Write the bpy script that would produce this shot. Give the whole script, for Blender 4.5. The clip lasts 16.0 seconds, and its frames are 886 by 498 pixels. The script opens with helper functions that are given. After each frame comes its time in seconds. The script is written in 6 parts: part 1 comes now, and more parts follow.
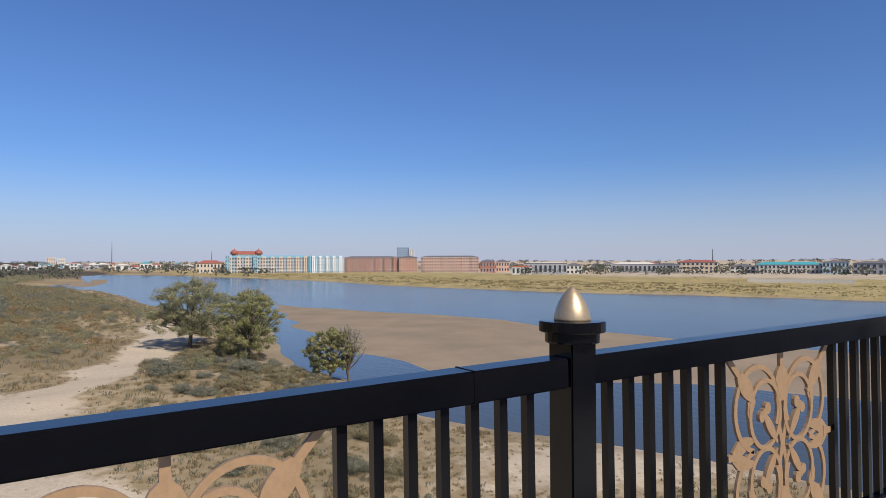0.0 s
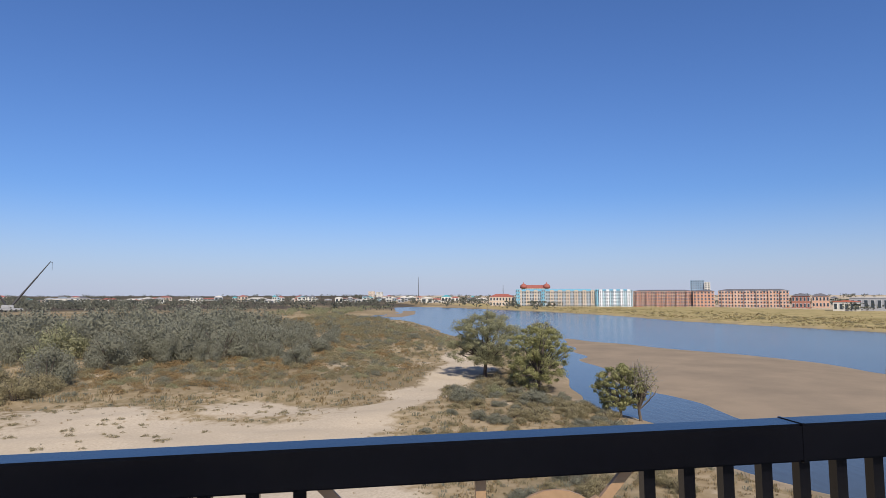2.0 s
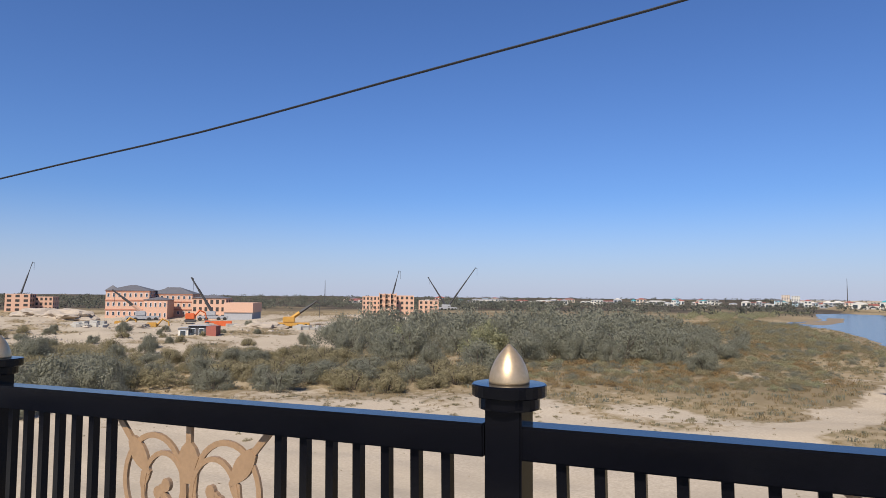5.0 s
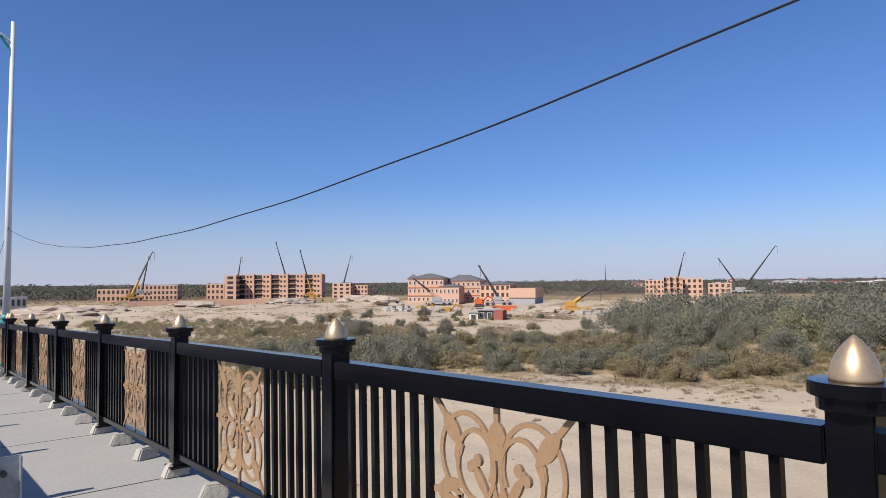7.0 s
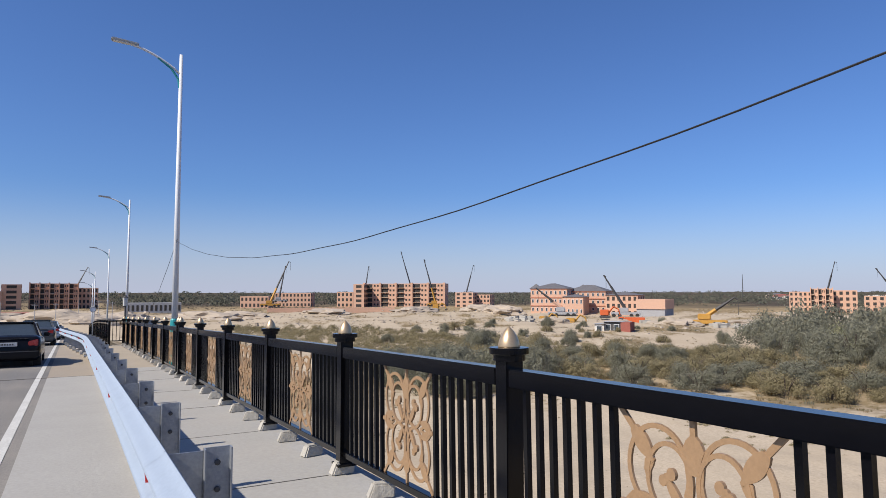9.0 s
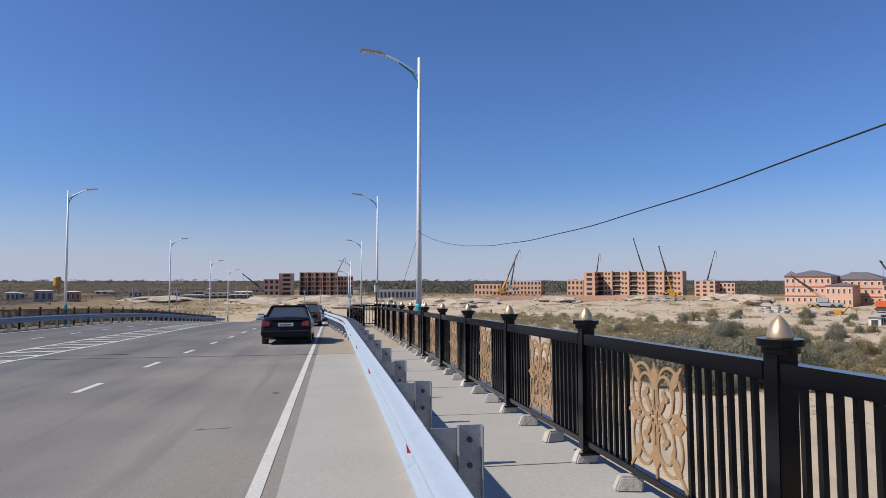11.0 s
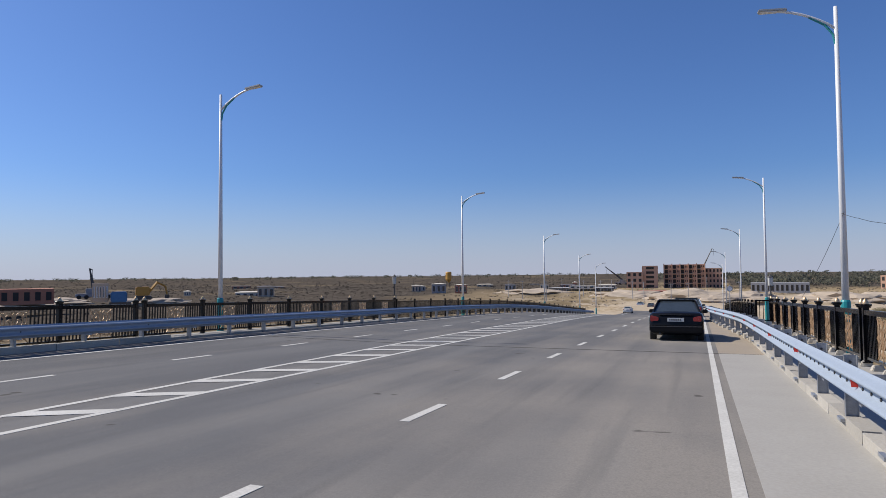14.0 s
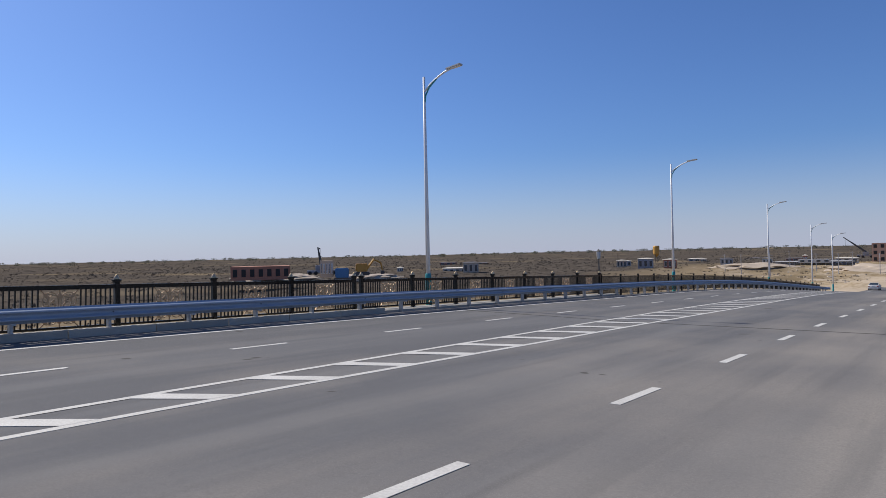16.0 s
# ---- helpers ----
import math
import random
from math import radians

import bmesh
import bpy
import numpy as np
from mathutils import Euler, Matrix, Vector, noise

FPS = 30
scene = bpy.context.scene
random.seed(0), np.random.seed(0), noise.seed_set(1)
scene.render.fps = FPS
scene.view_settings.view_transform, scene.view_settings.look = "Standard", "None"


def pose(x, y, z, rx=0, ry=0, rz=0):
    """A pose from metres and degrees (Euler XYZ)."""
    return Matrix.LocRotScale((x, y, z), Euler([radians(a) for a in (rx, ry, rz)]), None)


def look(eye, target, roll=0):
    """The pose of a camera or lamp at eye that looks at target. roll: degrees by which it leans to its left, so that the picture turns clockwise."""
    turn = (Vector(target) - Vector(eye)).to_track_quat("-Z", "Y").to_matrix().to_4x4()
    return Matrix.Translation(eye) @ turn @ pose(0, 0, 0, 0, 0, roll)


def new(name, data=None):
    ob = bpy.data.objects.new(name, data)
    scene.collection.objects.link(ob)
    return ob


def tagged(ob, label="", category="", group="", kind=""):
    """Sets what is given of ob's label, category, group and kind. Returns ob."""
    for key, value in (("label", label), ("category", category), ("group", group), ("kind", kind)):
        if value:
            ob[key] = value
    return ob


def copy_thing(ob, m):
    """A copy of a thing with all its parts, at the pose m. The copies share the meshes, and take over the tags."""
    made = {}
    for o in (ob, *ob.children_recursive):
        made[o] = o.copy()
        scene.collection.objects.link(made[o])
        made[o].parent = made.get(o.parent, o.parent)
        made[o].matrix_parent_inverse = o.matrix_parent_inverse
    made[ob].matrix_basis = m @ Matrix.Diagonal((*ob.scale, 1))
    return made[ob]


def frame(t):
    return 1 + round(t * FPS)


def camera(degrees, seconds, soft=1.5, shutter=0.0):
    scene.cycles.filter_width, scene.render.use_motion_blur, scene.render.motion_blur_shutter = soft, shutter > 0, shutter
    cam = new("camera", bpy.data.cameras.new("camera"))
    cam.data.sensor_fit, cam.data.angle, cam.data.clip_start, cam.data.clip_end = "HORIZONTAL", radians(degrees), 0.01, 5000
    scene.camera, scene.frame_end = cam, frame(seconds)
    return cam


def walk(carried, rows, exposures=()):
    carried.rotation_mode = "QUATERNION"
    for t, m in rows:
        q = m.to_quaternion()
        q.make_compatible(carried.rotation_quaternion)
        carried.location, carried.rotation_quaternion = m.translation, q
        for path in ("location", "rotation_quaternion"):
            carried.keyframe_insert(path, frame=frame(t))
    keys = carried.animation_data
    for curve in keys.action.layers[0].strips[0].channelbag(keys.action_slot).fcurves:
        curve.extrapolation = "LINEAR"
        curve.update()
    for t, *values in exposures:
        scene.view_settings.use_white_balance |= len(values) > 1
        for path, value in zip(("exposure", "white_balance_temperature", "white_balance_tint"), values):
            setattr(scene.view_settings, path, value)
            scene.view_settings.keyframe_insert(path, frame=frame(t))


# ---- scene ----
cam = camera(68.29, 16.0, soft=0.75)
PATH = [
    (0, look((1.401, -0.954, 1.412), (3.08, -2.04, 1.448), -0.2)),
    (0.5, look((1.408, -0.947, 1.426), (3.16, -1.908, 1.507), 0.1)),
    (1, look((1.402, -0.93, 1.427), (3.249, -1.685, 1.552), 0.4)),
    (1.5, look((1.417, -0.929, 1.422), (3.347, -1.438, 1.554), 0.5)),
    (2, look((1.399, -0.912, 1.421), (3.374, -1.195, 1.562), -0.1)),
    (2.5, look((1.396, -0.888, 1.416), (3.391, -0.95, 1.545), 0.3)),
    (3, look((1.368, -0.819, 1.415), (3.358, -0.671, 1.545), 0.5)),
    (3.5, look((1.348, -0.761, 1.425), (3.322, -0.479, 1.575), 0.4)),
    (4, look((1.288, -0.734, 1.427), (3.227, -0.279, 1.602), 0.4)),
    (4.5, look((1.213, -0.695, 1.425), (3.088, -0.022, 1.599), 0.6)),
    (5.0, pose(1.154, -0.668, 1.425, 94.18, -0.48, -64.33)),
    (7.3, pose(1.153, -0.583, 1.429, 92.90, 0.55, -37.81)),
    (7.5, pose(1.159, -0.576, 1.425, 92.88, 0.48, -36.51)),
    (8.0, pose(1.115, -0.566, 1.421, 92.41, -0.16, -33.14)),
    (8.5, pose(1.000, -0.511, 1.432, 93.25, 0.16, -32.18)),
    (9.0, pose(0.887, -0.491, 1.432, 93.76, 0.08, -29.52)),
    (9.5, pose(0.844, -0.521, 1.435, 93.27, -0.07, -25.64)),
    (10.0, pose(0.874, -0.490, 1.430, 93.69, 0.50, -18.68)),
    (10.2, pose(0.882, -0.469, 1.426, 93.48, 0.53, -16.18)),
    (12.3, pose(0.511, -0.287, 1.404, 91.76, -0.30, 0.05)),
    (12.5, pose(0.439, -0.248, 1.408, 91.47, -0.04, 2.60)),
    (13.0, pose(0.336, -0.024, 1.411, 91.95, 0.12, 10.76)),
    (13.5, pose(0.201, 0.090, 1.402, 91.89, -0.85, 16.79)),
    (14.0, pose(-0.033, 0.055, 1.430, 92.30, 0.61, 21.32)),
    (14.5, pose(-0.152, 0.177, 1.408, 91.50, 0.41, 27.19)),
    (15.0, pose(-0.151, 0.294, 1.424, 91.42, 0.81, 35.62)),
    (15.5, pose(-0.141, 0.350, 1.384, 90.49, 1.12, 38.35)),
    (16.0, pose(-0.225, 0.355, 1.411, 90.45, 1.29, 38.90)),
]
walk(cam, PATH, [(0.0, 0.08), (2.0, 0.15), (5.0, 0.18), (8.0, 0.22), (10.0, 0.17), (12.5, 0.06), (13.5, 0.1), (14.5, -0.04), (16.0, 0.02)])

# ---- light ----
SUN = Vector((-0.79, -0.07, 0.76)).normalized()
world = bpy.data.worlds.new("sky")
scene.world = world
world.use_nodes = True
wn = world.node_tree
sky = wn.nodes.new("ShaderNodeTexSky")
sky.sky_type = "NISHITA"
sky.sun_disc = False
sky.sun_elevation = math.asin(SUN.z)
sky.sun_rotation = math.atan2(SUN.x, SUN.y) % (2 * math.pi)
sky.altitude = 0.0
sky.air_density, sky.dust_density, sky.ozone_density = 1.0, 0.7, 6.0
wn.nodes["Background"].inputs[1].default_value = 0.085
tint = wn.nodes.new("ShaderNodeMix")
tint.data_type, tint.blend_type = "RGBA", "MULTIPLY"
tint.inputs[0].default_value, tint.inputs[7].default_value = 1.0, (0.77, 0.945, 1.28, 1)
wn.links.new(sky.outputs[0], tint.inputs[6])
# pale haze low over the plain, all the way round
way = wn.nodes.new("ShaderNodeTexCoord")
axes = wn.nodes.new("ShaderNodeSeparateXYZ")
low_air = wn.nodes.new("ShaderNodeMapRange")
low_air.interpolation_type = "SMOOTHSTEP"
low_air.inputs["From Min"].default_value, low_air.inputs["From Max"].default_value = -0.08, 0.16
low_air.inputs["To Min"].default_value, low_air.inputs["To Max"].default_value = 0.95, 0.0
haze = wn.nodes.new("ShaderNodeMix")
haze.data_type = "RGBA"
haze.inputs[7].default_value = (6.1, 6.4, 8.1, 1)
wn.links.new(way.outputs["Generated"], axes.inputs[0])
wn.links.new(axes.outputs["Z"], low_air.inputs["Value"])
wn.links.new(low_air.outputs[0], haze.inputs[0])
wn.links.new(tint.outputs[2], haze.inputs[6])
wn.links.new(haze.outputs[2], wn.nodes["Background"].inputs[0])
sun_data = bpy.data.lights.new("sun", "SUN")
sun_data.energy, sun_data.angle, sun_data.color = 5.0, radians(0.55), (1.0, 0.92, 0.80)
sun = new("sun", sun_data)
sun.matrix_world = look((0, 0, 60), Vector((0, 0, 60)) - SUN)


# ---- materials ----
def mat(name, a, b=None, rough=0.8, metal=0.0, scale=3.0, fine=40.0, bump=0.0, mix=0.5, rand=0.0, spec=0.5, coat=0.0, island=0.0, leafy=False):
    """Two colours mixed by coarse and fine noise, with a bump and a roughness that varies."""
    m = bpy.data.materials.new(name)
    m.use_nodes = True
    nt = m.node_tree
    n, l = nt.nodes, nt.links
    p = n["Principled BSDF"]
    b = b or tuple(c * 0.8 for c in a)
    geo = n.new("ShaderNodeTexCoord")
    big = n.new("ShaderNodeTexNoise")
    big.inputs["Scale"].default_value, big.inputs["Detail"].default_value = scale, 6
    small = n.new("ShaderNodeTexNoise")
    small.inputs["Scale"].default_value, small.inputs["Detail"].default_value = fine, 5
    for t in (big, small):
        l.new(geo.outputs["Object"], t.inputs["Vector"])
    add = n.new("ShaderNodeMath")
    add.operation = "MULTIPLY_ADD"
    add.inputs[1].default_value = 0.6
    l.new(small.outputs[0], add.inputs[0])
    sc = n.new("ShaderNodeMath")
    sc.operation = "MULTIPLY"
    sc.inputs[1].default_value = 0.4
    l.new(big.outputs[0], sc.inputs[0])
    l.new(sc.outputs[0], add.inputs[2])
    ramp = n.new("ShaderNodeMapRange")
    ramp.inputs[1].default_value, ramp.inputs[2].default_value = 0.5 - 0.25 * mix - 0.05, 0.5 + 0.25 * mix
    l.new(add.outputs[0], ramp.inputs[0])
    mx = n.new("ShaderNodeMix")
    mx.data_type = "RGBA"
    mx.inputs[6].default_value, mx.inputs[7].default_value = (*a, 1), (*b, 1)
    l.new(ramp.outputs[0], mx.inputs[0])
    colour = mx.outputs[2]
    if rand or island:
        info = n.new("ShaderNodeNewGeometry" if island else "ShaderNodeObjectInfo")
        hsv = n.new("ShaderNodeHueSaturation")
        v = n.new("ShaderNodeMapRange")
        v.inputs[3].default_value, v.inputs[4].default_value = 1 - (rand or island), 1 + (rand or island)
        l.new(info.outputs["Random Per Island" if island else "Random"], v.inputs[0])
        l.new(v.outputs[0], hsv.inputs["Value"])
        l.new(colour, hsv.inputs["Color"])
        colour = hsv.outputs[0]
    l.new(colour, p.inputs["Base Color"])
    r = n.new("ShaderNodeMapRange")
    r.inputs[3].default_value, r.inputs[4].default_value = max(0, rough - 0.1), min(1, rough + 0.1)
    l.new(big.outputs[0], r.inputs[0])
    l.new(r.outputs[0], p.inputs["Roughness"])
    p.inputs["Metallic"].default_value = metal
    p.inputs["Specular IOR Level"].default_value = spec
    p.inputs["Coat Weight"].default_value = coat
    if bump:
        bp = n.new("ShaderNodeBump")
        bp.inputs["Strength"].default_value, bp.inputs["Distance"].default_value = bump, 0.02
        l.new(small.outputs[0], bp.inputs["Height"])
        l.new(bp.outputs[0], p.inputs["Normal"])
    if leafy:
        tr = n.new("ShaderNodeBsdfTranslucent")
        ms = n.new("ShaderNodeMixShader")
        ms.inputs[0].default_value = 0.4
        l.new(colour, tr.inputs[0])
        l.new(p.outputs[0], ms.inputs[1])
        l.new(tr.outputs[0], ms.inputs[2])
        l.new(ms.outputs[0], n["Material Output"].inputs[0])
    return m




def road_material():
    """Grey asphalt, dustier towards the footway, with streaks along the traffic."""
    m = bpy.data.materials.new("worn_asphalt")
    m.use_nodes = True
    n, l = m.node_tree.nodes, m.node_tree.links
    p = n["Principled BSDF"]
    geo = n.new("ShaderNodeNewGeometry")
    sep = n.new("ShaderNodeSeparateXYZ")
    l.new(geo.outputs["Position"], sep.inputs[0])

    def tex(scale, stretch=(1, 1, 1), detail=6):
        mp = n.new("ShaderNodeMapping")
        mp.inputs["Scale"].default_value = stretch
        l.new(geo.outputs["Position"], mp.inputs["Vector"])
        t = n.new("ShaderNodeTexNoise")
        t.inputs["Scale"].default_value, t.inputs["Detail"].default_value = scale, detail
        l.new(mp.outputs[0], t.inputs["Vector"])
        return t.outputs[0]

    def span(v, a, b, c=0.0, d=1.0):
        x = n.new("ShaderNodeMapRange")
        for k, q in enumerate((a, b, c, d)):
            x.inputs[k + 1].default_value = q
        l.new(v, x.inputs[0])
        return x.outputs[0]

    def calc(op, a, b):
        x = n.new("ShaderNodeMath")
        x.operation = op
        for k, q in enumerate((a, b)):
            if isinstance(q, float):
                x.inputs[k].default_value = q
            else:
                l.new(q, x.inputs[k])
        return x.outputs[0]

    def blend(f, a, b):
        x = n.new("ShaderNodeMix")
        x.data_type = "RGBA"
        for k, q in ((6, a), (7, b)):
            if isinstance(q, tuple):
                x.inputs[k].default_value = (*q, 1)
            else:
                l.new(q, x.inputs[k])
        l.new(f, x.inputs[0])
        return x.outputs[2]

    streak = tex(1.1, (1, 0.06, 1))
    cloud = tex(0.28)
    grain = tex(45.0)
    stone = tex(160.0, detail=3)
    dust = calc("ADD", calc("ADD", span(sep.outputs["X"], -6.0, 0.0, 0.05, 0.95), span(streak, 0.3, 0.7, -0.3, 0.3)), span(cloud, 0.3, 0.7, -0.35, 0.35))
    col = blend(span(dust, 0.0, 1.0), (0.122, 0.124, 0.130), (0.255, 0.236, 0.212))
    col = blend(span(grain, 0.35, 0.75, 0.0, 0.36), col, (0.10, 0.095, 0.09))
    col = blend(span(tex(14.0, detail=8), 0.52, 0.75, 0.0, 0.14), col, (0.085, 0.083, 0.082))
    col = blend(span(tex(0.8, (1, 0.11, 1)), 0.5, 0.68, 0.0, 0.35), col, (0.20, 0.198, 0.194))
    col = blend(span(tex(2.6, (1, 0.05, 1)), 0.55, 0.7, 0.0, 0.3), col, (0.09, 0.09, 0.09))
    col = blend(span(stone, 0.60, 0.72, 0.0, 0.5), col, (0.36, 0.34, 0.31))
    spots = tex(1.7, detail=2)
    col = blend(span(spots, 0.73, 0.76, 0.0, 0.75), col, (0.06, 0.055, 0.05))
    l.new(col, p.inputs["Base Color"])
    p.inputs["Roughness"].default_value = 0.95
    p.inputs["Specular IOR Level"].default_value = 0.12
    b = n.new("ShaderNodeBump")
    b.inputs["Strength"].default_value, b.inputs["Distance"].default_value = 0.28, 0.01
    l.new(stone, b.inputs["Height"])
    l.new(b.outputs[0], p.inputs["Normal"])
    return m


M_ASPHALT = road_material()
M_ASPHALT_OLD = mat("dusty_asphalt", (0.24, 0.205, 0.165), (0.36, 0.30, 0.225), 0.92, scale=0.6, fine=30, bump=0.3, mix=0.9)
M_CONC = mat("concrete", (0.38, 0.365, 0.335), (0.30, 0.288, 0.264), 0.9, scale=0.9, fine=25, bump=0.15, mix=0.9)
M_CONC2 = mat("rough_concrete", (0.44, 0.415, 0.37), (0.34, 0.32, 0.28), 0.93, scale=2.0, fine=30, bump=0.5, mix=0.9, rand=0.12)
M_SANDY = mat("sand_dusted_concrete", (0.40, 0.335, 0.25), (0.30, 0.26, 0.205), 0.95, scale=1.2, fine=25, bump=0.4, mix=0.9)
M_PAINT = mat("road_paint", (0.62, 0.61, 0.57), (0.42, 0.41, 0.38), 0.8, scale=1.5, fine=35, mix=0.7)
M_BLACK = mat("black_gloss_paint", (0.0022, 0.0022, 0.003), (0.0032, 0.0032, 0.0045), 0.17, scale=3, fine=60, bump=0.008, spec=0.30)
M_GOLD = mat("gold_paint", (0.42, 0.265, 0.145), (0.35, 0.22, 0.12), 0.45, metal=0.3, scale=6, fine=60, bump=0.05, rand=0.04)
M_FINIAL = mat("brushed_gold", (0.62, 0.45, 0.27), (0.52, 0.375, 0.22), 0.38, metal=0.7, scale=8, fine=90, bump=0.02)
M_GALV = mat("galvanized_steel", (0.36, 0.42, 0.50), (0.30, 0.355, 0.43), 0.72, metal=0.3, scale=3, fine=45, bump=0.06, mix=0.8)
M_GALV2 = mat("dull_galvanized_steel", (0.40, 0.42, 0.45), (0.30, 0.32, 0.35), 0.5, metal=0.6, scale=5, fine=50, bump=0.08, rand=0.06)
M_RED = mat("red_reflector", (0.85, 0.055, 0.03), (0.8, 0.04, 0.025), 0.4, scale=9)
M_WHITE = mat("white_pole_paint", (0.78, 0.79, 0.80), (0.68, 0.69, 0.70), 0.4, scale=2, fine=30)
M_TEAL = mat("teal_paint", (0.02, 0.30, 0.32), (0.015, 0.24, 0.26), 0.45, scale=3)
M_LAMP = mat("grey_lamp_housing", (0.5, 0.5, 0.48), (0.42, 0.42, 0.40), 0.5)
M_CABLE = mat("black_cable", (0.015, 0.015, 0.016), rough=0.6)
M_JOINT = mat("rubber_joint", (0.05, 0.047, 0.042), (0.09, 0.08, 0.07), 0.9)
M_BRICK = mat("orange_brick", (0.60, 0.37, 0.26), (0.52, 0.32, 0.225), 0.9, scale=0.2, fine=2.0, mix=0.8)
M_BRICK2 = mat("red_brick", (0.36, 0.15, 0.10), (0.30, 0.125, 0.085), 0.9, scale=0.2, fine=2.0)
M_BRICK3 = mat("warm_red_brick", (0.47, 0.215, 0.14), (0.40, 0.175, 0.11), 0.9, scale=0.2, fine=2.0)
M_BRICK4 = mat("bright_orange_brick", (0.56, 0.28, 0.18), (0.48, 0.24, 0.15), 0.9, scale=0.2, fine=2.0)
M_TOWER = mat("blue_grey_cladding", (0.22, 0.32, 0.42), (0.18, 0.27, 0.37), 0.5, scale=0.2, fine=2)
M_PALE = mat("pale_plaster", (0.62, 0.58, 0.50), (0.52, 0.49, 0.43), 0.9, scale=0.2, fine=2.0)
M_BLUE = mat("sky_blue_plaster", (0.15, 0.40, 0.52), (0.13, 0.35, 0.46), 0.85, scale=0.2, fine=2)
M_LBLUE = mat("light_blue_plaster", (0.42, 0.56, 0.62), (0.36, 0.49, 0.55), 0.85, scale=0.2, fine=2)
M_CREAM = mat("cream_plaster", (0.58, 0.45, 0.33), (0.5, 0.4, 0.3), 0.9, scale=0.2, fine=2)
M_GREY = mat("grey_plaster", (0.36, 0.36, 0.37), (0.29, 0.29, 0.30), 0.9, scale=0.2, fine=2)
# near-black that stands in for the shade inside empty window holes
M_HOLE_SHADE = mat("opening_shade", (0.03, 0.028, 0.027), (0.05, 0.045, 0.04), 0.9)
M_PANE = mat("window_glass", (0.05, 0.065, 0.08), (0.035, 0.045, 0.055), 0.12, spec=0.8)
M_ROOFG = mat("grey_roof", (0.15, 0.145, 0.15), (0.11, 0.105, 0.11), 0.7, scale=0.3, fine=3)
M_ROOFR = mat("red_roof", (0.33, 0.10, 0.07), (0.26, 0.08, 0.06), 0.8, scale=0.3, fine=3)
M_TURQ = mat("turquoise_roof", (0.06, 0.34, 0.38), (0.05, 0.28, 0.32), 0.7, scale=0.3, fine=3)
M_YELLOW = mat("machine_yellow", (0.52, 0.28, 0.05), (0.42, 0.22, 0.04), 0.5, scale=1, fine=8)
M_ORANGE = mat("truck_orange", (0.62, 0.12, 0.03), (0.5, 0.1, 0.025), 0.5, scale=1, fine=8)
M_STEEL = mat("dark_steel", (0.06, 0.06, 0.065), (0.09, 0.085, 0.08), 0.6, metal=0.3)
M_TYRE = mat("tyre_rubber", (0.02, 0.02, 0.02), (0.035, 0.033, 0.03), 0.9, bump=0.1)
M_CAR = mat("black_car_paint", (0.006, 0.006, 0.008), (0.009, 0.009, 0.011), 0.22, coat=0.08, spec=0.14, scale=2)
M_CAR2 = mat("grey_car_paint", (0.05, 0.055, 0.06), (0.06, 0.065, 0.07), 0.3, coat=0.7, scale=2)
M_CAR3 = mat("pale_blue_car_paint", (0.35, 0.42, 0.52), (0.3, 0.37, 0.46), 0.3, coat=0.7, scale=2)
M_TAIL = mat("tail_lamp_red", (0.36, 0.018, 0.014), (0.28, 0.012, 0.01), 0.25, coat=0.5)
M_PLATE = mat("plate_white", (0.6, 0.6, 0.58), (0.5, 0.5, 0.5), 0.5)
M_ALU = mat("wheel_rim", (0.35, 0.35, 0.36), (0.25, 0.25, 0.26), 0.4, metal=0.7)
M_BARK = mat("bark", (0.13, 0.10, 0.075), (0.08, 0.062, 0.048), 0.95, scale=4, fine=20, bump=0.5)
M_TWIG = mat("bare_twigs", (0.30, 0.27, 0.23), (0.22, 0.20, 0.17), 0.95)
M_LEAF_G = mat("olive_green_leaves", (0.25, 0.245, 0.135), (0.33, 0.315, 0.185), 0.7, scale=0.5, fine=3, island=0.18, spec=0.15, leafy=True)
M_LEAF_Y = mat("yellow_green_leaves", (0.33, 0.315, 0.14), (0.25, 0.245, 0.11), 0.7, scale=0.5, fine=3, island=0.18, spec=0.15, leafy=True)
M_LEAF_S = mat("silvery_leaves", (0.26, 0.252, 0.185), (0.20, 0.196, 0.142), 0.8, scale=0.3, fine=2, island=0.12, spec=0.15, leafy=True)
M_LEAF_O = mat("brown_olive_leaves", (0.33, 0.28, 0.165), (0.245, 0.212, 0.122), 0.85, scale=0.3, fine=2, island=0.14, spec=0.15, leafy=True)
M_LEAF_F = mat("far_trees", (0.135, 0.135, 0.10), (0.10, 0.10, 0.078), 0.9, scale=0.02, fine=0.2, island=0.25, spec=0.15, leafy=True)
M_GRASS_Y = mat("dry_yellow_grass", (0.36, 0.29, 0.13), (0.25, 0.21, 0.09), 0.95, scale=0.3, fine=2, island=0.25, spec=0.15, leafy=True)
M_SCRUB = mat("dry_scrub", (0.36, 0.265, 0.145), (0.26, 0.20, 0.11), 0.95, scale=0.15, fine=2, island=0.25, spec=0.15, leafy=True)
M_RUST = mat("rusty_scrub_leaves", (0.34, 0.235, 0.115), (0.27, 0.19, 0.095), 0.9, scale=0.3, fine=2, island=0.14, spec=0.1, leafy=True)
M_HEATH = mat("brown_heath", (0.15, 0.128, 0.104), (0.115, 0.098, 0.08), 0.95, scale=0.15, fine=2, island=0.25, spec=0.1)
M_DIRT = mat("pale_spoil", (0.42, 0.35, 0.275), (0.34, 0.28, 0.215), 0.95, scale=0.2, fine=2, bump=0.4)
M_PIPE = mat("blue_tarp", (0.05, 0.17, 0.38), rough=0.7)


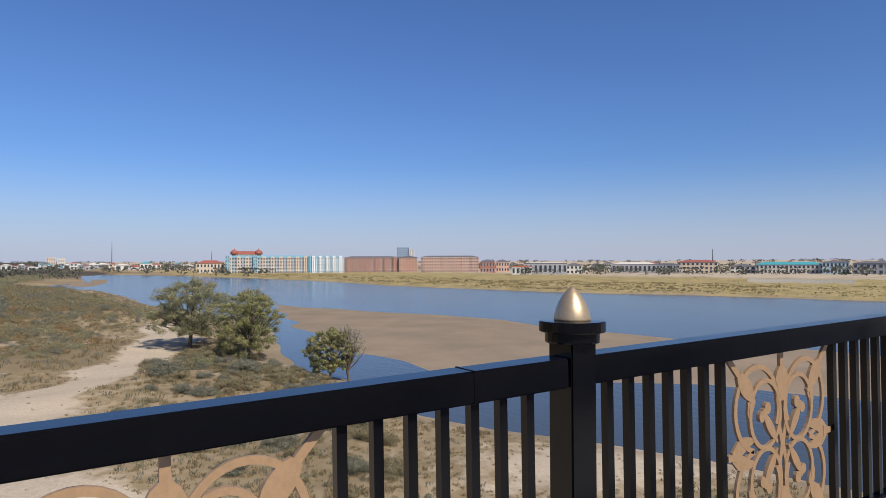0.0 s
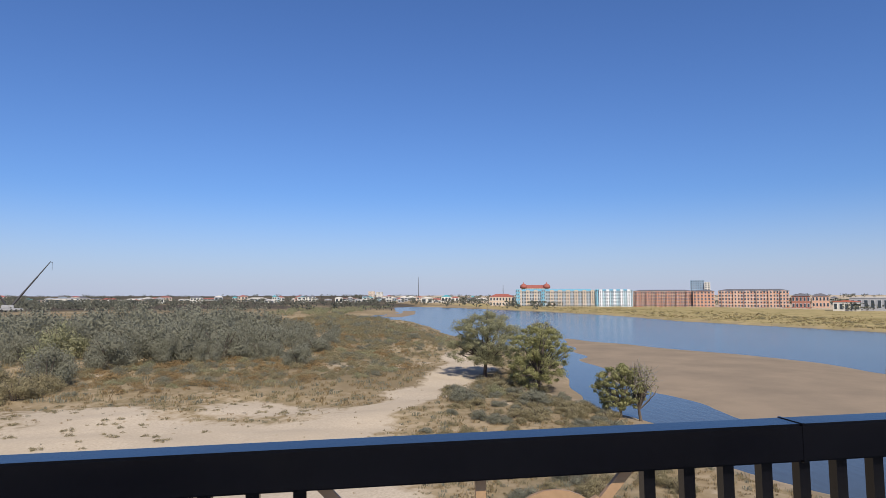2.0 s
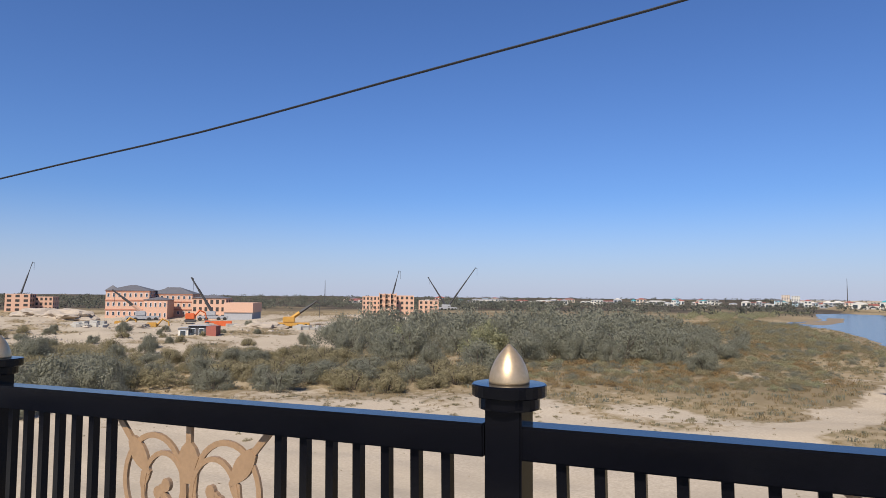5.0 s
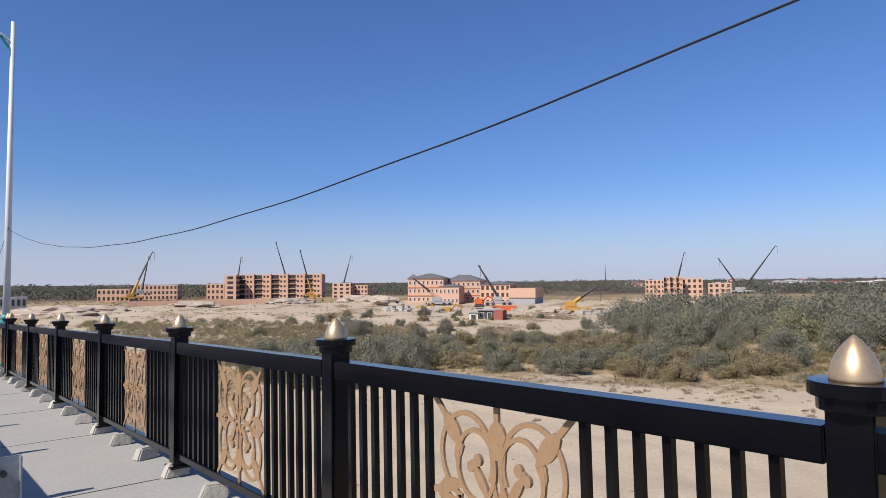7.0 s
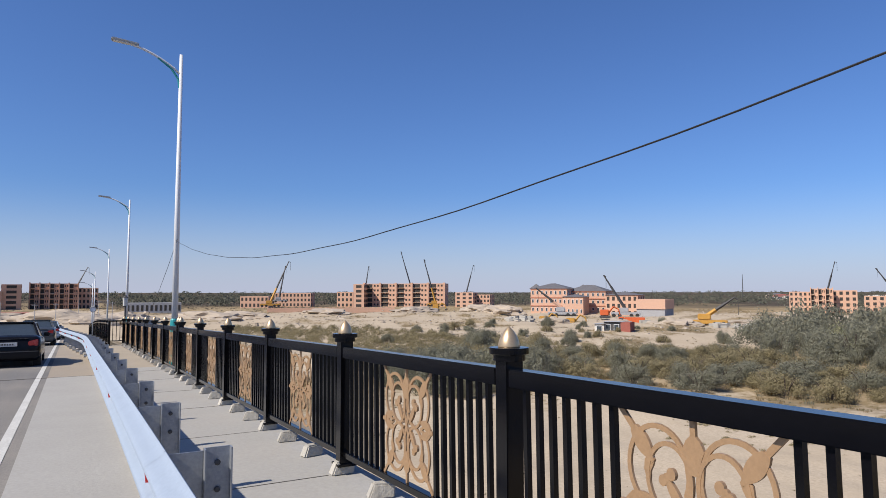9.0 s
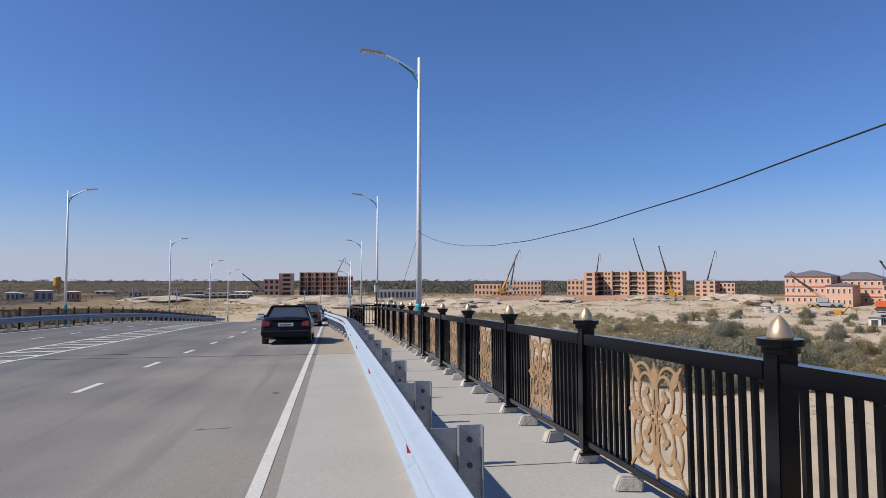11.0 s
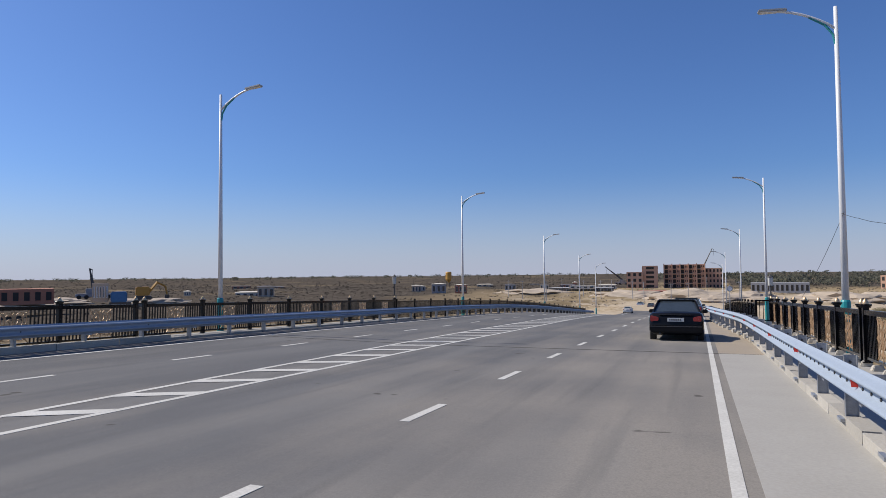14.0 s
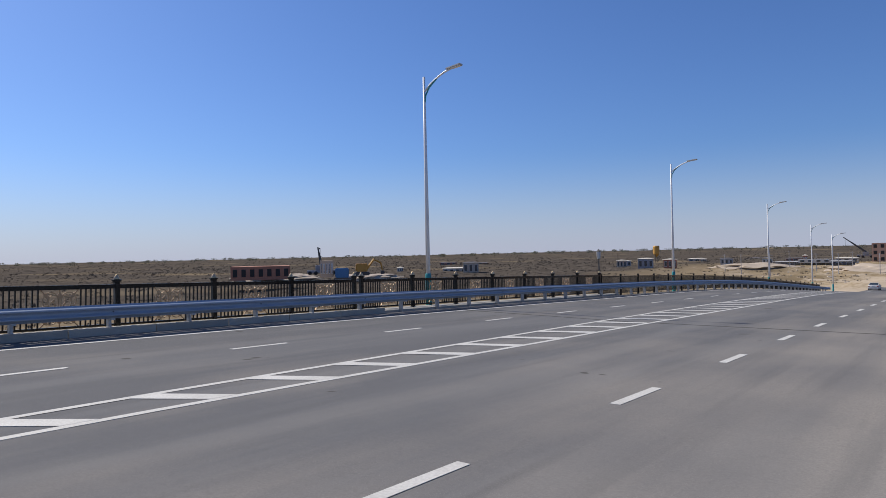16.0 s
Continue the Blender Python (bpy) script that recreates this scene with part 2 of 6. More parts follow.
# ---- building helpers ----
def obj(name, bm, material, parent=None, label="", smooth=False):
    me = bpy.data.meshes.new(name)
    bm.to_mesh(me)
    bm.free()
    me.materials.append(material)
    if smooth:
        for f in me.polygons:
            f.use_smooth = True
    ob = new(name, me)
    if parent:
        ob.parent = parent
    if label:
        ob["label"] = label
    return ob


part = obj


def shared(name, me, parent, m):
    """One more object on the same mesh, as a piece of its parent."""
    ob = new(name, me)
    ob.parent = parent
    ob.matrix_basis = m
    return ob


def thing(name, label, category, group="", kind="", m=None):
    ob = new(name)
    ob.empty_display_size = 0.2
    if m is not None:
        ob.matrix_basis = m
    return tagged(ob, label, category, group, kind)


def add_box(bm, x0, x1, y0, y1, z0, z1, bevel=0.0):
    b = bmesh.new()
    v = [b.verts.new(c) for c in ((x0, y0, z0), (x1, y0, z0), (x1, y1, z0), (x0, y1, z0), (x0, y0, z1), (x1, y0, z1), (x1, y1, z1), (x0, y1, z1))]
    for f in ((3, 2, 1, 0), (4, 5, 6, 7), (0, 1, 5, 4), (1, 2, 6, 5), (2, 3, 7, 6), (3, 0, 4, 7)):
        b.faces.new([v[i] for i in f])
    if bevel:
        bmesh.ops.bevel(b, geom=b.edges[:], offset=bevel, segments=2, affect="EDGES")
    me = bpy.data.meshes.new("t")
    b.to_mesh(me)
    b.free()
    bm.from_mesh(me)
    bpy.data.meshes.remove(me)
    return bm


def box(x0, x1, y0, y1, z0, z1, bevel=0.0):
    return add_box(bmesh.new(), x0, x1, y0, y1, z0, z1, bevel)


def add_tube(bm, pts, radii, sides=8, caps=True):
    """A tube along points, with a radius at each."""
    pts = [Vector(p) for p in pts]
    rings = []
    for i, p in enumerate(pts):
        d = (pts[min(i + 1, len(pts) - 1)] - pts[max(i - 1, 0)]).normalized()
        s = d.cross(Vector((0, 0, 1)) if abs(d.z) < 0.95 else Vector((1, 0, 0))).normalized()
        u = s.cross(d)
        r = radii[i] if hasattr(radii, "__len__") else radii
        rings.append([bm.verts.new(p + r * (math.cos(2 * math.pi * k / sides) * s + math.sin(2 * math.pi * k / sides) * u)) for k in range(sides)])
    for a, b in zip(rings, rings[1:]):
        for k in range(sides):
            bm.faces.new((a[k], a[(k + 1) % sides], b[(k + 1) % sides], b[k]))
    if caps:
        bm.faces.new(rings[0])
        bm.faces.new(rings[-1][::-1])
    return bm


def tube(pts, radii, sides=8):
    bm = add_tube(bmesh.new(), pts, radii, sides)
    bmesh.ops.recalc_face_normals(bm, faces=bm.faces[:])
    return bm


def lathe(profile, sides=24):
    bm = bmesh.new()
    rings = [[bm.verts.new((r * math.cos(2 * math.pi * k / sides), r * math.sin(2 * math.pi * k / sides), z)) for k in range(sides)] for r, z in profile]
    for a, b in zip(rings, rings[1:]):
        for k in range(sides):
            bm.faces.new((a[k], a[(k + 1) % sides], b[(k + 1) % sides], b[k]))
    bm.faces.new(rings[0][::-1])
    bm.faces.new(rings[-1])
    bmesh.ops.recalc_face_normals(bm, faces=bm.faces[:])
    return bm


DECK_Y = (-60, -20, -10, -5, -2.5, 0, 2.5, 5, 7.5, 10, 12.5, 15, 17.5, 20, 23, 28, 36, 44, 58, 71, 93, 120, 150, 175, 260)
DECK_Z = (-0.1, 0.0, -0.04, -0.108, -0.141, -0.181, -0.225, -0.284, -0.36, -0.429, -0.506, -0.575, -0.645, -0.725, -0.815, -0.98, -1.22, -1.48, -2.1, -2.95, -4.5, -6.3, -7.3, -7.5, -7.55)


def deck(y, x=0.0):
    """Height of the road along the bridge, rising slightly to its far side."""
    w = np.interp([y - 1.2, y, y + 1.2] if y < 30 else [y - 5, y, y + 5], DECK_Y, DECK_Z).mean()
    return float(w) + max(0.0, -x - 8.0) * 0.021


def strip(x0, x1, y0, y1, top, thick, step=2.0, xs=None):
    """A slab along the road: its top lies that far above the deck."""
    bm = bmesh.new()
    n = max(1, math.ceil((y1 - y0) / step))
    cols = xs or [x0, x1]
    rows = []
    for i in range(n + 1):
        y = y0 + (y1 - y0) * i / n
        hi = [bm.verts.new((x, y, deck(y, x) + top)) for x in cols]
        lo = [bm.verts.new((x, y, deck(y, x) + top - thick)) for x in cols]
        rows.append((hi, lo))
    for (h0, l0), (h1, l1) in zip(rows, rows[1:]):
        for k in range(len(cols) - 1):
            bm.faces.new((h0[k], h0[k + 1], h1[k + 1], h1[k]))
            bm.faces.new((l0[k + 1], l0[k], l1[k], l1[k + 1]))
        bm.faces.new((l0[0], h0[0], h1[0], l1[0]))
        bm.faces.new((h0[-1], l0[-1], l1[-1], h1[-1]))
    for h, lo in (rows[0], rows[-1]):
        for k in range(len(cols) - 1):
            bm.faces.new((h[k], lo[k], lo[k + 1], h[k + 1]))
    bmesh.ops.recalc_face_normals(bm, faces=bm.faces[:])
    return bm


# ---- road and deck ----
JOINT = 18.5
road = tagged(obj("road", strip(0, 0, -45, 158, 0.0, 0.25, 2.0, [-14.93, -8, 0.41]), M_ASPHALT), "grey worn asphalt road over the bridge", "road", kind="structure")
tagged(obj("shoulder", strip(0.41, 2.3, JOINT, 158, -0.003, 0.24), M_ASPHALT_OLD), "dusty asphalt shoulder with drifted sand", "road", kind="structure")
tagged(obj("gutter_strip", strip(0.41, 1.5, -45, JOINT, 0.004, 0.25), M_CONC), "pale concrete strip beside the road", "pavement", kind="structure")
walk_right = tagged(obj("pavement", strip(1.68, 3.2, -45, JOINT, 0.14, 0.4), M_CONC), "pale concrete footway of the bridge", "pavement", kind="structure")
walk_far = tagged(obj("pavement", strip(1.7, 3.2, JOINT, 34.5, 0.12, 0.4), M_SANDY), "sand-covered concrete footway past the joint", "pavement", kind="structure")
walk_left = tagged(obj("pavement", strip(-15.95, -15.11, -45, 34, 0.06, 0.4), M_CONC), "concrete footway along the opposite parapet", "pavement", kind="structure")
tagged(obj("bridge_deck", strip(0, 0, -45, 34, -0.27, 1.0, 4.0, [-15.9, -8, 3.15]), M_CONC2), "concrete bridge deck slab", "bridge", kind="structure")
tagged(obj("expansion_joint", strip(0, 0, JOINT - 0.018, JOINT + 0.018, 0.007, 0.05, 2.0, [-14.9, -8, 1.45]), M_JOINT), "dark rubber expansion joint across the road", "joint", kind="structure")
for n, (xa, xb) in enumerate(((0.17, 0.285), (-7.40, -7.27), (-13.95, -13.83))):
    tagged(obj("edge_line", strip(xa, xb, -30, 140 if n else 120, 0.005, 0.004), M_PAINT, road), kind="structure")
def median_x(y):
    """The far line of the hatched median, which widens ahead."""
    return -8.25 - 0.03 * min(max(y - 4.0, -4.0), 24.0)


bm = bmesh.new()
rows = []
for i in range(120):
    y = -20 + 1.3 * i
    x = median_x(y)
    rows.append([bm.verts.new((x + o, y, deck(y, x + o) + 0.005)) for o in (-0.06, 0.06)])
for a, b in zip(rows, rows[1:]):
    bm.faces.new((a[0], a[1], b[1], b[0]))
tagged(obj("edge_line", bm, M_PAINT, road), kind="structure")
for k in range(-3, 22):
    y = 3.24 + 4.17 * k
    obj("dash", strip(-3.50, -3.37, y, y + 1.3, 0.005, 0.004), M_PAINT, road)
    obj("dash", strip(-11.15, -11.03, y, y + 1.3, 0.005, 0.004), M_PAINT, road)
for k in range(-6, 40):
    y = 6.41 + 1.68 * k
    bm = bmesh.new()
    e = median_x(y) + 0.062
    q = [(-7.402, y), (-7.402, y + 0.37), (e, y - 0.22), (e, y - 0.61)]
    up = [bm.verts.new((x, v, deck(v, x) + 0.0055)) for x, v in q]
    lo = [bm.verts.new((x, v, deck(v, x) + 0.001)) for x, v in q]
    bm.faces.new(up)
    for i in range(4):
        bm.faces.new((up[i], up[(i + 1) % 4], lo[(i + 1) % 4], lo[i]))
    bmesh.ops.recalc_face_normals(bm, faces=bm.faces[:])
    obj("hatch_bar", bm, M_PAINT, road)
# ---- railings ----
def stroke(bm, pts, width, t=0.006, closed=False):
    """A flat bar of the given width along points (y, z), t thick either side of x = 0."""
    pts = [Vector(p) for p in pts]
    n = len(pts)
    rows = []
    for i, p in enumerate(pts):
        a, b = (pts[i - 1], pts[(i + 1) % n]) if closed else (pts[max(i - 1, 0)], pts[min(i + 1, n - 1)])
        d = (b - a).normalized()
        s = Vector((-d.y, d.x)) * (width[i] if hasattr(width, "__len__") else width) / 2
        rows.append([bm.verts.new((x, *(p + k * s))) for x, k in ((-t, 1), (-t, -1), (t, -1), (t, 1))])
    for i in range(n if closed else n - 1):
        a, b = rows[i], rows[(i + 1) % n]
        for k in range(4):
            bm.faces.new((a[k], a[(k + 1) % 4], b[(k + 1) % 4], b[k]))
    if not closed:
        bm.faces.new(rows[0])
        bm.faces.new(rows[-1][::-1])


def arc(cy, cz, ry, rz, a0, a1, n=20):
    return [(cy + ry * math.cos(radians(a0 + (a1 - a0) * i / n)), cz + rz * math.sin(radians(a0 + (a1 - a0) * i / n))) for i in range(n + 1)]


def leaf(bm, base, tip, width, t=0.007):
    base, tip = Vector(base), Vector(tip)
    pts = [base.lerp(tip, i / 8) for i in range(9)]
    stroke(bm, pts, [max(0.012, width * math.sin(math.pi * min(1, (i + 1.2) / 9.0)) ** 0.8) for i in range(9)], t)


def ornament_mesh():
    """Scrollwork of four mirrored hearts with leaves, about its centre."""
    bm = bmesh.new()
    for sy in (1, -1):
        for sz in (1, -1):
            def q(l):
                return [(sy * a, sz * b) for a, b in l]
            stroke(bm, q(arc(0.188, 0.178, 0.160, 0.180, -78, 208, 26)), 0.022, 0.0055 + 0.0004 * sy)
            stroke(bm, q(arc(0.130, 0.148, 0.114, 0.146, 0, 360, 26)[:-1]), 0.02, 0.0065 + 0.0004 * sz, True)
            stroke(bm, q([(0.03, 0.27), (0.03, 0.22), (0.028, 0.15), (0.022, 0.07), (0.0, 0.0)]), [0.05, 0.034, 0.022, 0.022, 0.03], 0.0048)
            stroke(bm, q([(0.215, 0.225), (0.235, 0.20), (0.245, 0.165), (0.24, 0.13)]), [0.03, 0.05, 0.036, 0.02], 0.0051)
            stroke(bm, q([(0.36, 0.0), (0.32, 0.03), (0.27, 0.045), (0.22, 0.05)]), [0.05, 0.066, 0.05, 0.02], 0.0053)
            leaf(bm, *q([(0.318, 0.335), (0.210, 0.205)]), 0.078)
            leaf(bm, *q([(0.138, 0.145), (0.045, 0.012)]), 0.044, 0.0078)
            for cy, cz, r in ((0.116, 0.172, 0.046), (0.160, 0.140, 0.042), (0.140, 0.155, 0.034)):
                stroke(bm, q(arc(cy, cz, r / 4, r / 3, 0, 360, 12)[:-1]), r / 2, 0.0082 + 0.0003 * sy * (cz - 0.15), True)
            stroke(bm, q([(0.305, 0.318), (0.395, 0.415)]), 0.026, 0.006)
    for sz in (1, -1):
        stroke(bm, [(0, sz * 0.19), (0, sz * 0.25), (0, sz * 0.29), (0, sz * 0.325), (0, sz * 0.345), (0, sz * 0.415)], [0.03, 0.07, 0.105, 0.07, 0.026, 0.026], 0.0072)
        stroke(bm, [(sz * 0.345, 0), (sz * 0.37, 0), (sz * 0.405, 0)], [0.05, 0.03, 0.026], 0.0072)
    bmesh.ops.recalc_face_normals(bm, faces=bm.faces[:])
    return bm


RAIL_TOP, RAIL_UNDER, RAIL_LOW, PAD = 1.262, 1.166, 0.31, 0.25   # above the road


def post_thing():
    p = thing("railing_post", "black square steel railing post with a gold egg-shaped finial", "railing post", "railing posts")
    part("shaft", box(-0.056, 0.056, -0.056, 0.056, PAD - 0.01, 1.34, 0.005), M_BLACK, p)
    part("collar", lathe([(0.078, 1.303), (0.090, 1.306), (0.0905, 1.311), (0.0905, 1.345), (0.08, 1.35)]), M_BLACK, p, smooth=False)
    part("cap", lathe([(0.085, 1.340), (0.107, 1.341), (0.110, 1.344), (0.110, 1.374), (0.107, 1.377), (0.06, 1.378)], 32), M_BLACK, p)
    prof = [(0.0605 * math.cos(u) ** 0.72, 1.376 + 0.114 * u / (math.pi / 2)) for u in [math.pi / 2 * i / 14 for i in range(14)]] + [(0.003, 1.491)]
    part("finial", lathe(prof, 32), M_FINIAL, p, "brushed gold egg-shaped finial", True)
    bm = bmesh.new()
    add_box(bm, -0.085, 0.085, -0.085, 0.085, PAD - 0.012, PAD + 0.008, 0.003)
    part("base_plate", bm, M_BLACK, p)
    return p


def panel_thing(length=2.42, gold=True):
    """One bay about its middle, standing at the road's height."""
    p = thing("railing", "black steel railing bay with upright bars and a gold scroll ornament", "railing", "railing bays")
    h = length / 2
    part("top_rail", box(-0.048, 0.048, -h, h, RAIL_UNDER, RAIL_TOP, 0.005), M_BLACK, p)
    part("bottom_rail", box(-0.03, 0.03, -h, h, RAIL_LOW, RAIL_LOW + 0.05, 0.004), M_BLACK, p)
    first = part("baluster", box(-0.015, 0.015, -0.015, 0.015, RAIL_LOW + 0.048, RAIL_UNDER + 0.002), M_BLACK, p)
    first.matrix_basis = pose(0, -1.072, 0)
    for k in range(1, 14):
        y = -1.072 + 0.107 * k if k < 7 else 1.072 - 0.107 * (k - 7)
        shared("baluster", first.data, p, pose(0, y, 0))
    bm = ornament_mesh()
    s = (RAIL_UNDER + 0.002 - RAIL_LOW - 0.048) / 0.83
    bmesh.ops.transform(bm, matrix=pose(0, 0, (RAIL_UNDER + RAIL_LOW + 0.05) / 2) @ Matrix.Diagonal((1, 0.975, s, 1)), verts=bm.verts[:])
    part("ornament", bm, M_GOLD, p, "gold-painted flat scroll ornament with leaves")
    return p


def bay_pose(x, ya, yb):
    za, zb = deck(ya) - 0.023, deck(yb) - 0.023
    return pose(x, (ya + yb) / 2, (za + zb) / 2, math.degrees(math.atan2(zb - za, yb - ya)))


post0, panel0 = post_thing(), panel_thing()
RIGHT = [2.5 * k for k in range(-4, 7)] + [15.32 + 2.5 * k for k in range(8)]
for n, y in enumerate(RIGHT):
    m = pose(3.0, y, deck(y) - 0.023)
    if n:
        copy_thing(post0, m)
    else:
        post0.matrix_basis = m
for n, (ya, yb) in enumerate(zip(RIGHT, RIGHT[1:])):
    if n == 0:
        panel0.matrix_basis = bay_pose(3.0, ya, yb)
    elif yb - ya > 1:
        copy_thing(panel0, bay_pose(3.0, ya, yb))
seam = thing("rail_sleeve", "thin welded sleeve on the black top rail", "rail sleeve", m=bay_pose(3.0, -2.5, 0.0))
part("sleeve", box(-0.0495, 0.0495, -0.84, -0.832, RAIL_UNDER - 0.002, RAIL_TOP + 0.002, 0.001), M_BLACK, seam)
LEFT = [9.89 - 2.5 * k for k in range(6, -1, -1)] + [12.39, 14.89] + [15.21 + 2.5 * k for k in range(8)]
for a, b in zip(LEFT, LEFT[1:] + [None]):
    copy_thing(post0, pose(-15.65, a, deck(a) - 0.023))
    if b and b - a > 1:
        copy_thing(panel0, bay_pose(-15.65, a, b))


def plain_bay(length):
    """A lower bay with upright bars alone, for the approach."""
    p = thing("approach_railing", "plain black steel railing bay with upright bars", "railing", "approach railings")
    h = length / 2
    part("top_rail", box(-0.035, 0.035, -h, h, 1.12, 1.19, 0.004), M_BLACK, p)
    part("bottom_rail", box(-0.025, 0.025, -h, h, 0.22, 0.26, 0.004), M_BLACK, p)
    part("post", box(-0.05, 0.05, -h - 0.05, -h + 0.05, -0.05, 1.3, 0.005), M_BLACK, p)
    b0 = part("baluster", box(-0.013, 0.013, -0.013, 0.013, 0.25, 1.125), M_BLACK, p)
    n = int(length / 0.125)
    b0.matrix_basis = pose(0, -h + length / n, 0)
    for k in range(2, n):
        shared("baluster", b0.data, p, pose(0, -h + k * length / n, 0))
    return p


bay = plain_bay(2.5)
bay.matrix_basis = bay_pose(2.43, 33.6, 36.1)
for k in range(1, 16):
    copy_thing(bay, bay_pose(2.43, 33.6 + 2.5 * k, 36.1 + 2.5 * k))
for k in range(26):
    copy_thing(bay, bay_pose(-15.65, 32.9 + 2.5 * k, 35.4 + 2.5 * k))
gate = plain_bay(0.6)
gate.matrix_basis = pose(2.72, 33.5, deck(33.5) + 0.1, 0, 0, 90)
gate["label"] = "short black steel gate across the footway end"
for k in range(-4, 6):
    y = 5.0 + 2.45 * k
    part("joint", strip(1.7, 2.86, y, y + 0.014, 0.1425, 0.006), M_JOINT, walk_right)
# concrete pads under the railing
pad_bm = bmesh.new()
add_box(pad_bm, -0.115, 0.09, -0.056, 0.056, 0, 0.115, 0.014)
for v in pad_bm.verts:
    if v.co.z > 0.05:
        v.co.x = v.co.x * 0.85 + 0.02
        v.co.y *= 0.85
pad = obj("pad", pad_bm, M_CONC2, walk_right)
pad.matrix_basis = pose(2.96, -10, deck(-10) + 0.137)
for k in range(-11, 40):
    y = 2.5 / 3 * k
    shared("pad", pad.data, walk_right if y < JOINT else walk_far, pose(2.99, y, deck(y) + 0.137, 0, 0, 7 * ((k * 37) % 5 - 2)))
for a in LEFT:
    shared("pad", pad.data, walk_left, pose(-15.62, a, deck(a) + 0.12))


# ---- crash barriers ----
W_BEAM = [(-0.083 * math.sin(2 * math.pi * u) ** 2 * (0.35 + 0.65 * abs(math.sin(2 * math.pi * u))), 0.31 * u) for u in [k / 24 for k in range(25)]]
W_BEAM = [(a - 0.018 * math.sin(math.pi * b / 0.31), b) for a, b in W_BEAM]


def bend(y):
    """The barrier swings towards the road past the bridge joint."""
    u = min(1.0, max(0.0, (y - 21) / 21))
    return -0.92 * u * u * (3 - 2 * u)


def w_beam(x, side, y0, y1, z):
    bm = bmesh.new()
    rows = []
    n = max(1, round((y1 - y0) / 1.0))
    for i in range(n + 1):
        y = y0 + (y1 - y0) * i / n
        s_ = bend(y) if side > 0 else 0.0
        front = [bm.verts.new((x + s_ + side * a, y, deck(y, x) + z + b)) for a, b in W_BEAM]
        back = [bm.verts.new((x + s_ + side * (a + 0.006), y, deck(y, x) + z + b)) for a, b in W_BEAM]
        rows.append(front + back[::-1])
    for a, b in zip(rows, rows[1:]):
        for k in range(len(a)):
            bm.faces.new((a[k], a[(k + 1) % len(a)], b[(k + 1) % len(a)], b[k]))
    bmesh.ops.recalc_face_normals(bm, faces=bm.faces[:])
    return bm


# kerb stones
kerb_r = thing("kerb", "pale concrete kerb carrying the crash barrier", "kerb", kind="structure")
kerb_l = thing("kerb", "pale concrete kerb along the opposite lane", "kerb", kind="structure")
for k in range(-10, 55):
    y = 2.25 + 1.9 * k
    if k < 23:
        obj("kerb_stone", strip(1.5 + bend(y), 1.675 + bend(y), y + 0.012, y + 1.888, 0.15 - 0.006 * (k % 3), 0.3), M_CONC2, kerb_r)
    if -4 <= k < 7:
        obj("kerb_stone", strip(-15.105, -14.93, y + 0.012, y + 1.888, 0.17, 0.3), M_CONC2, kerb_l)


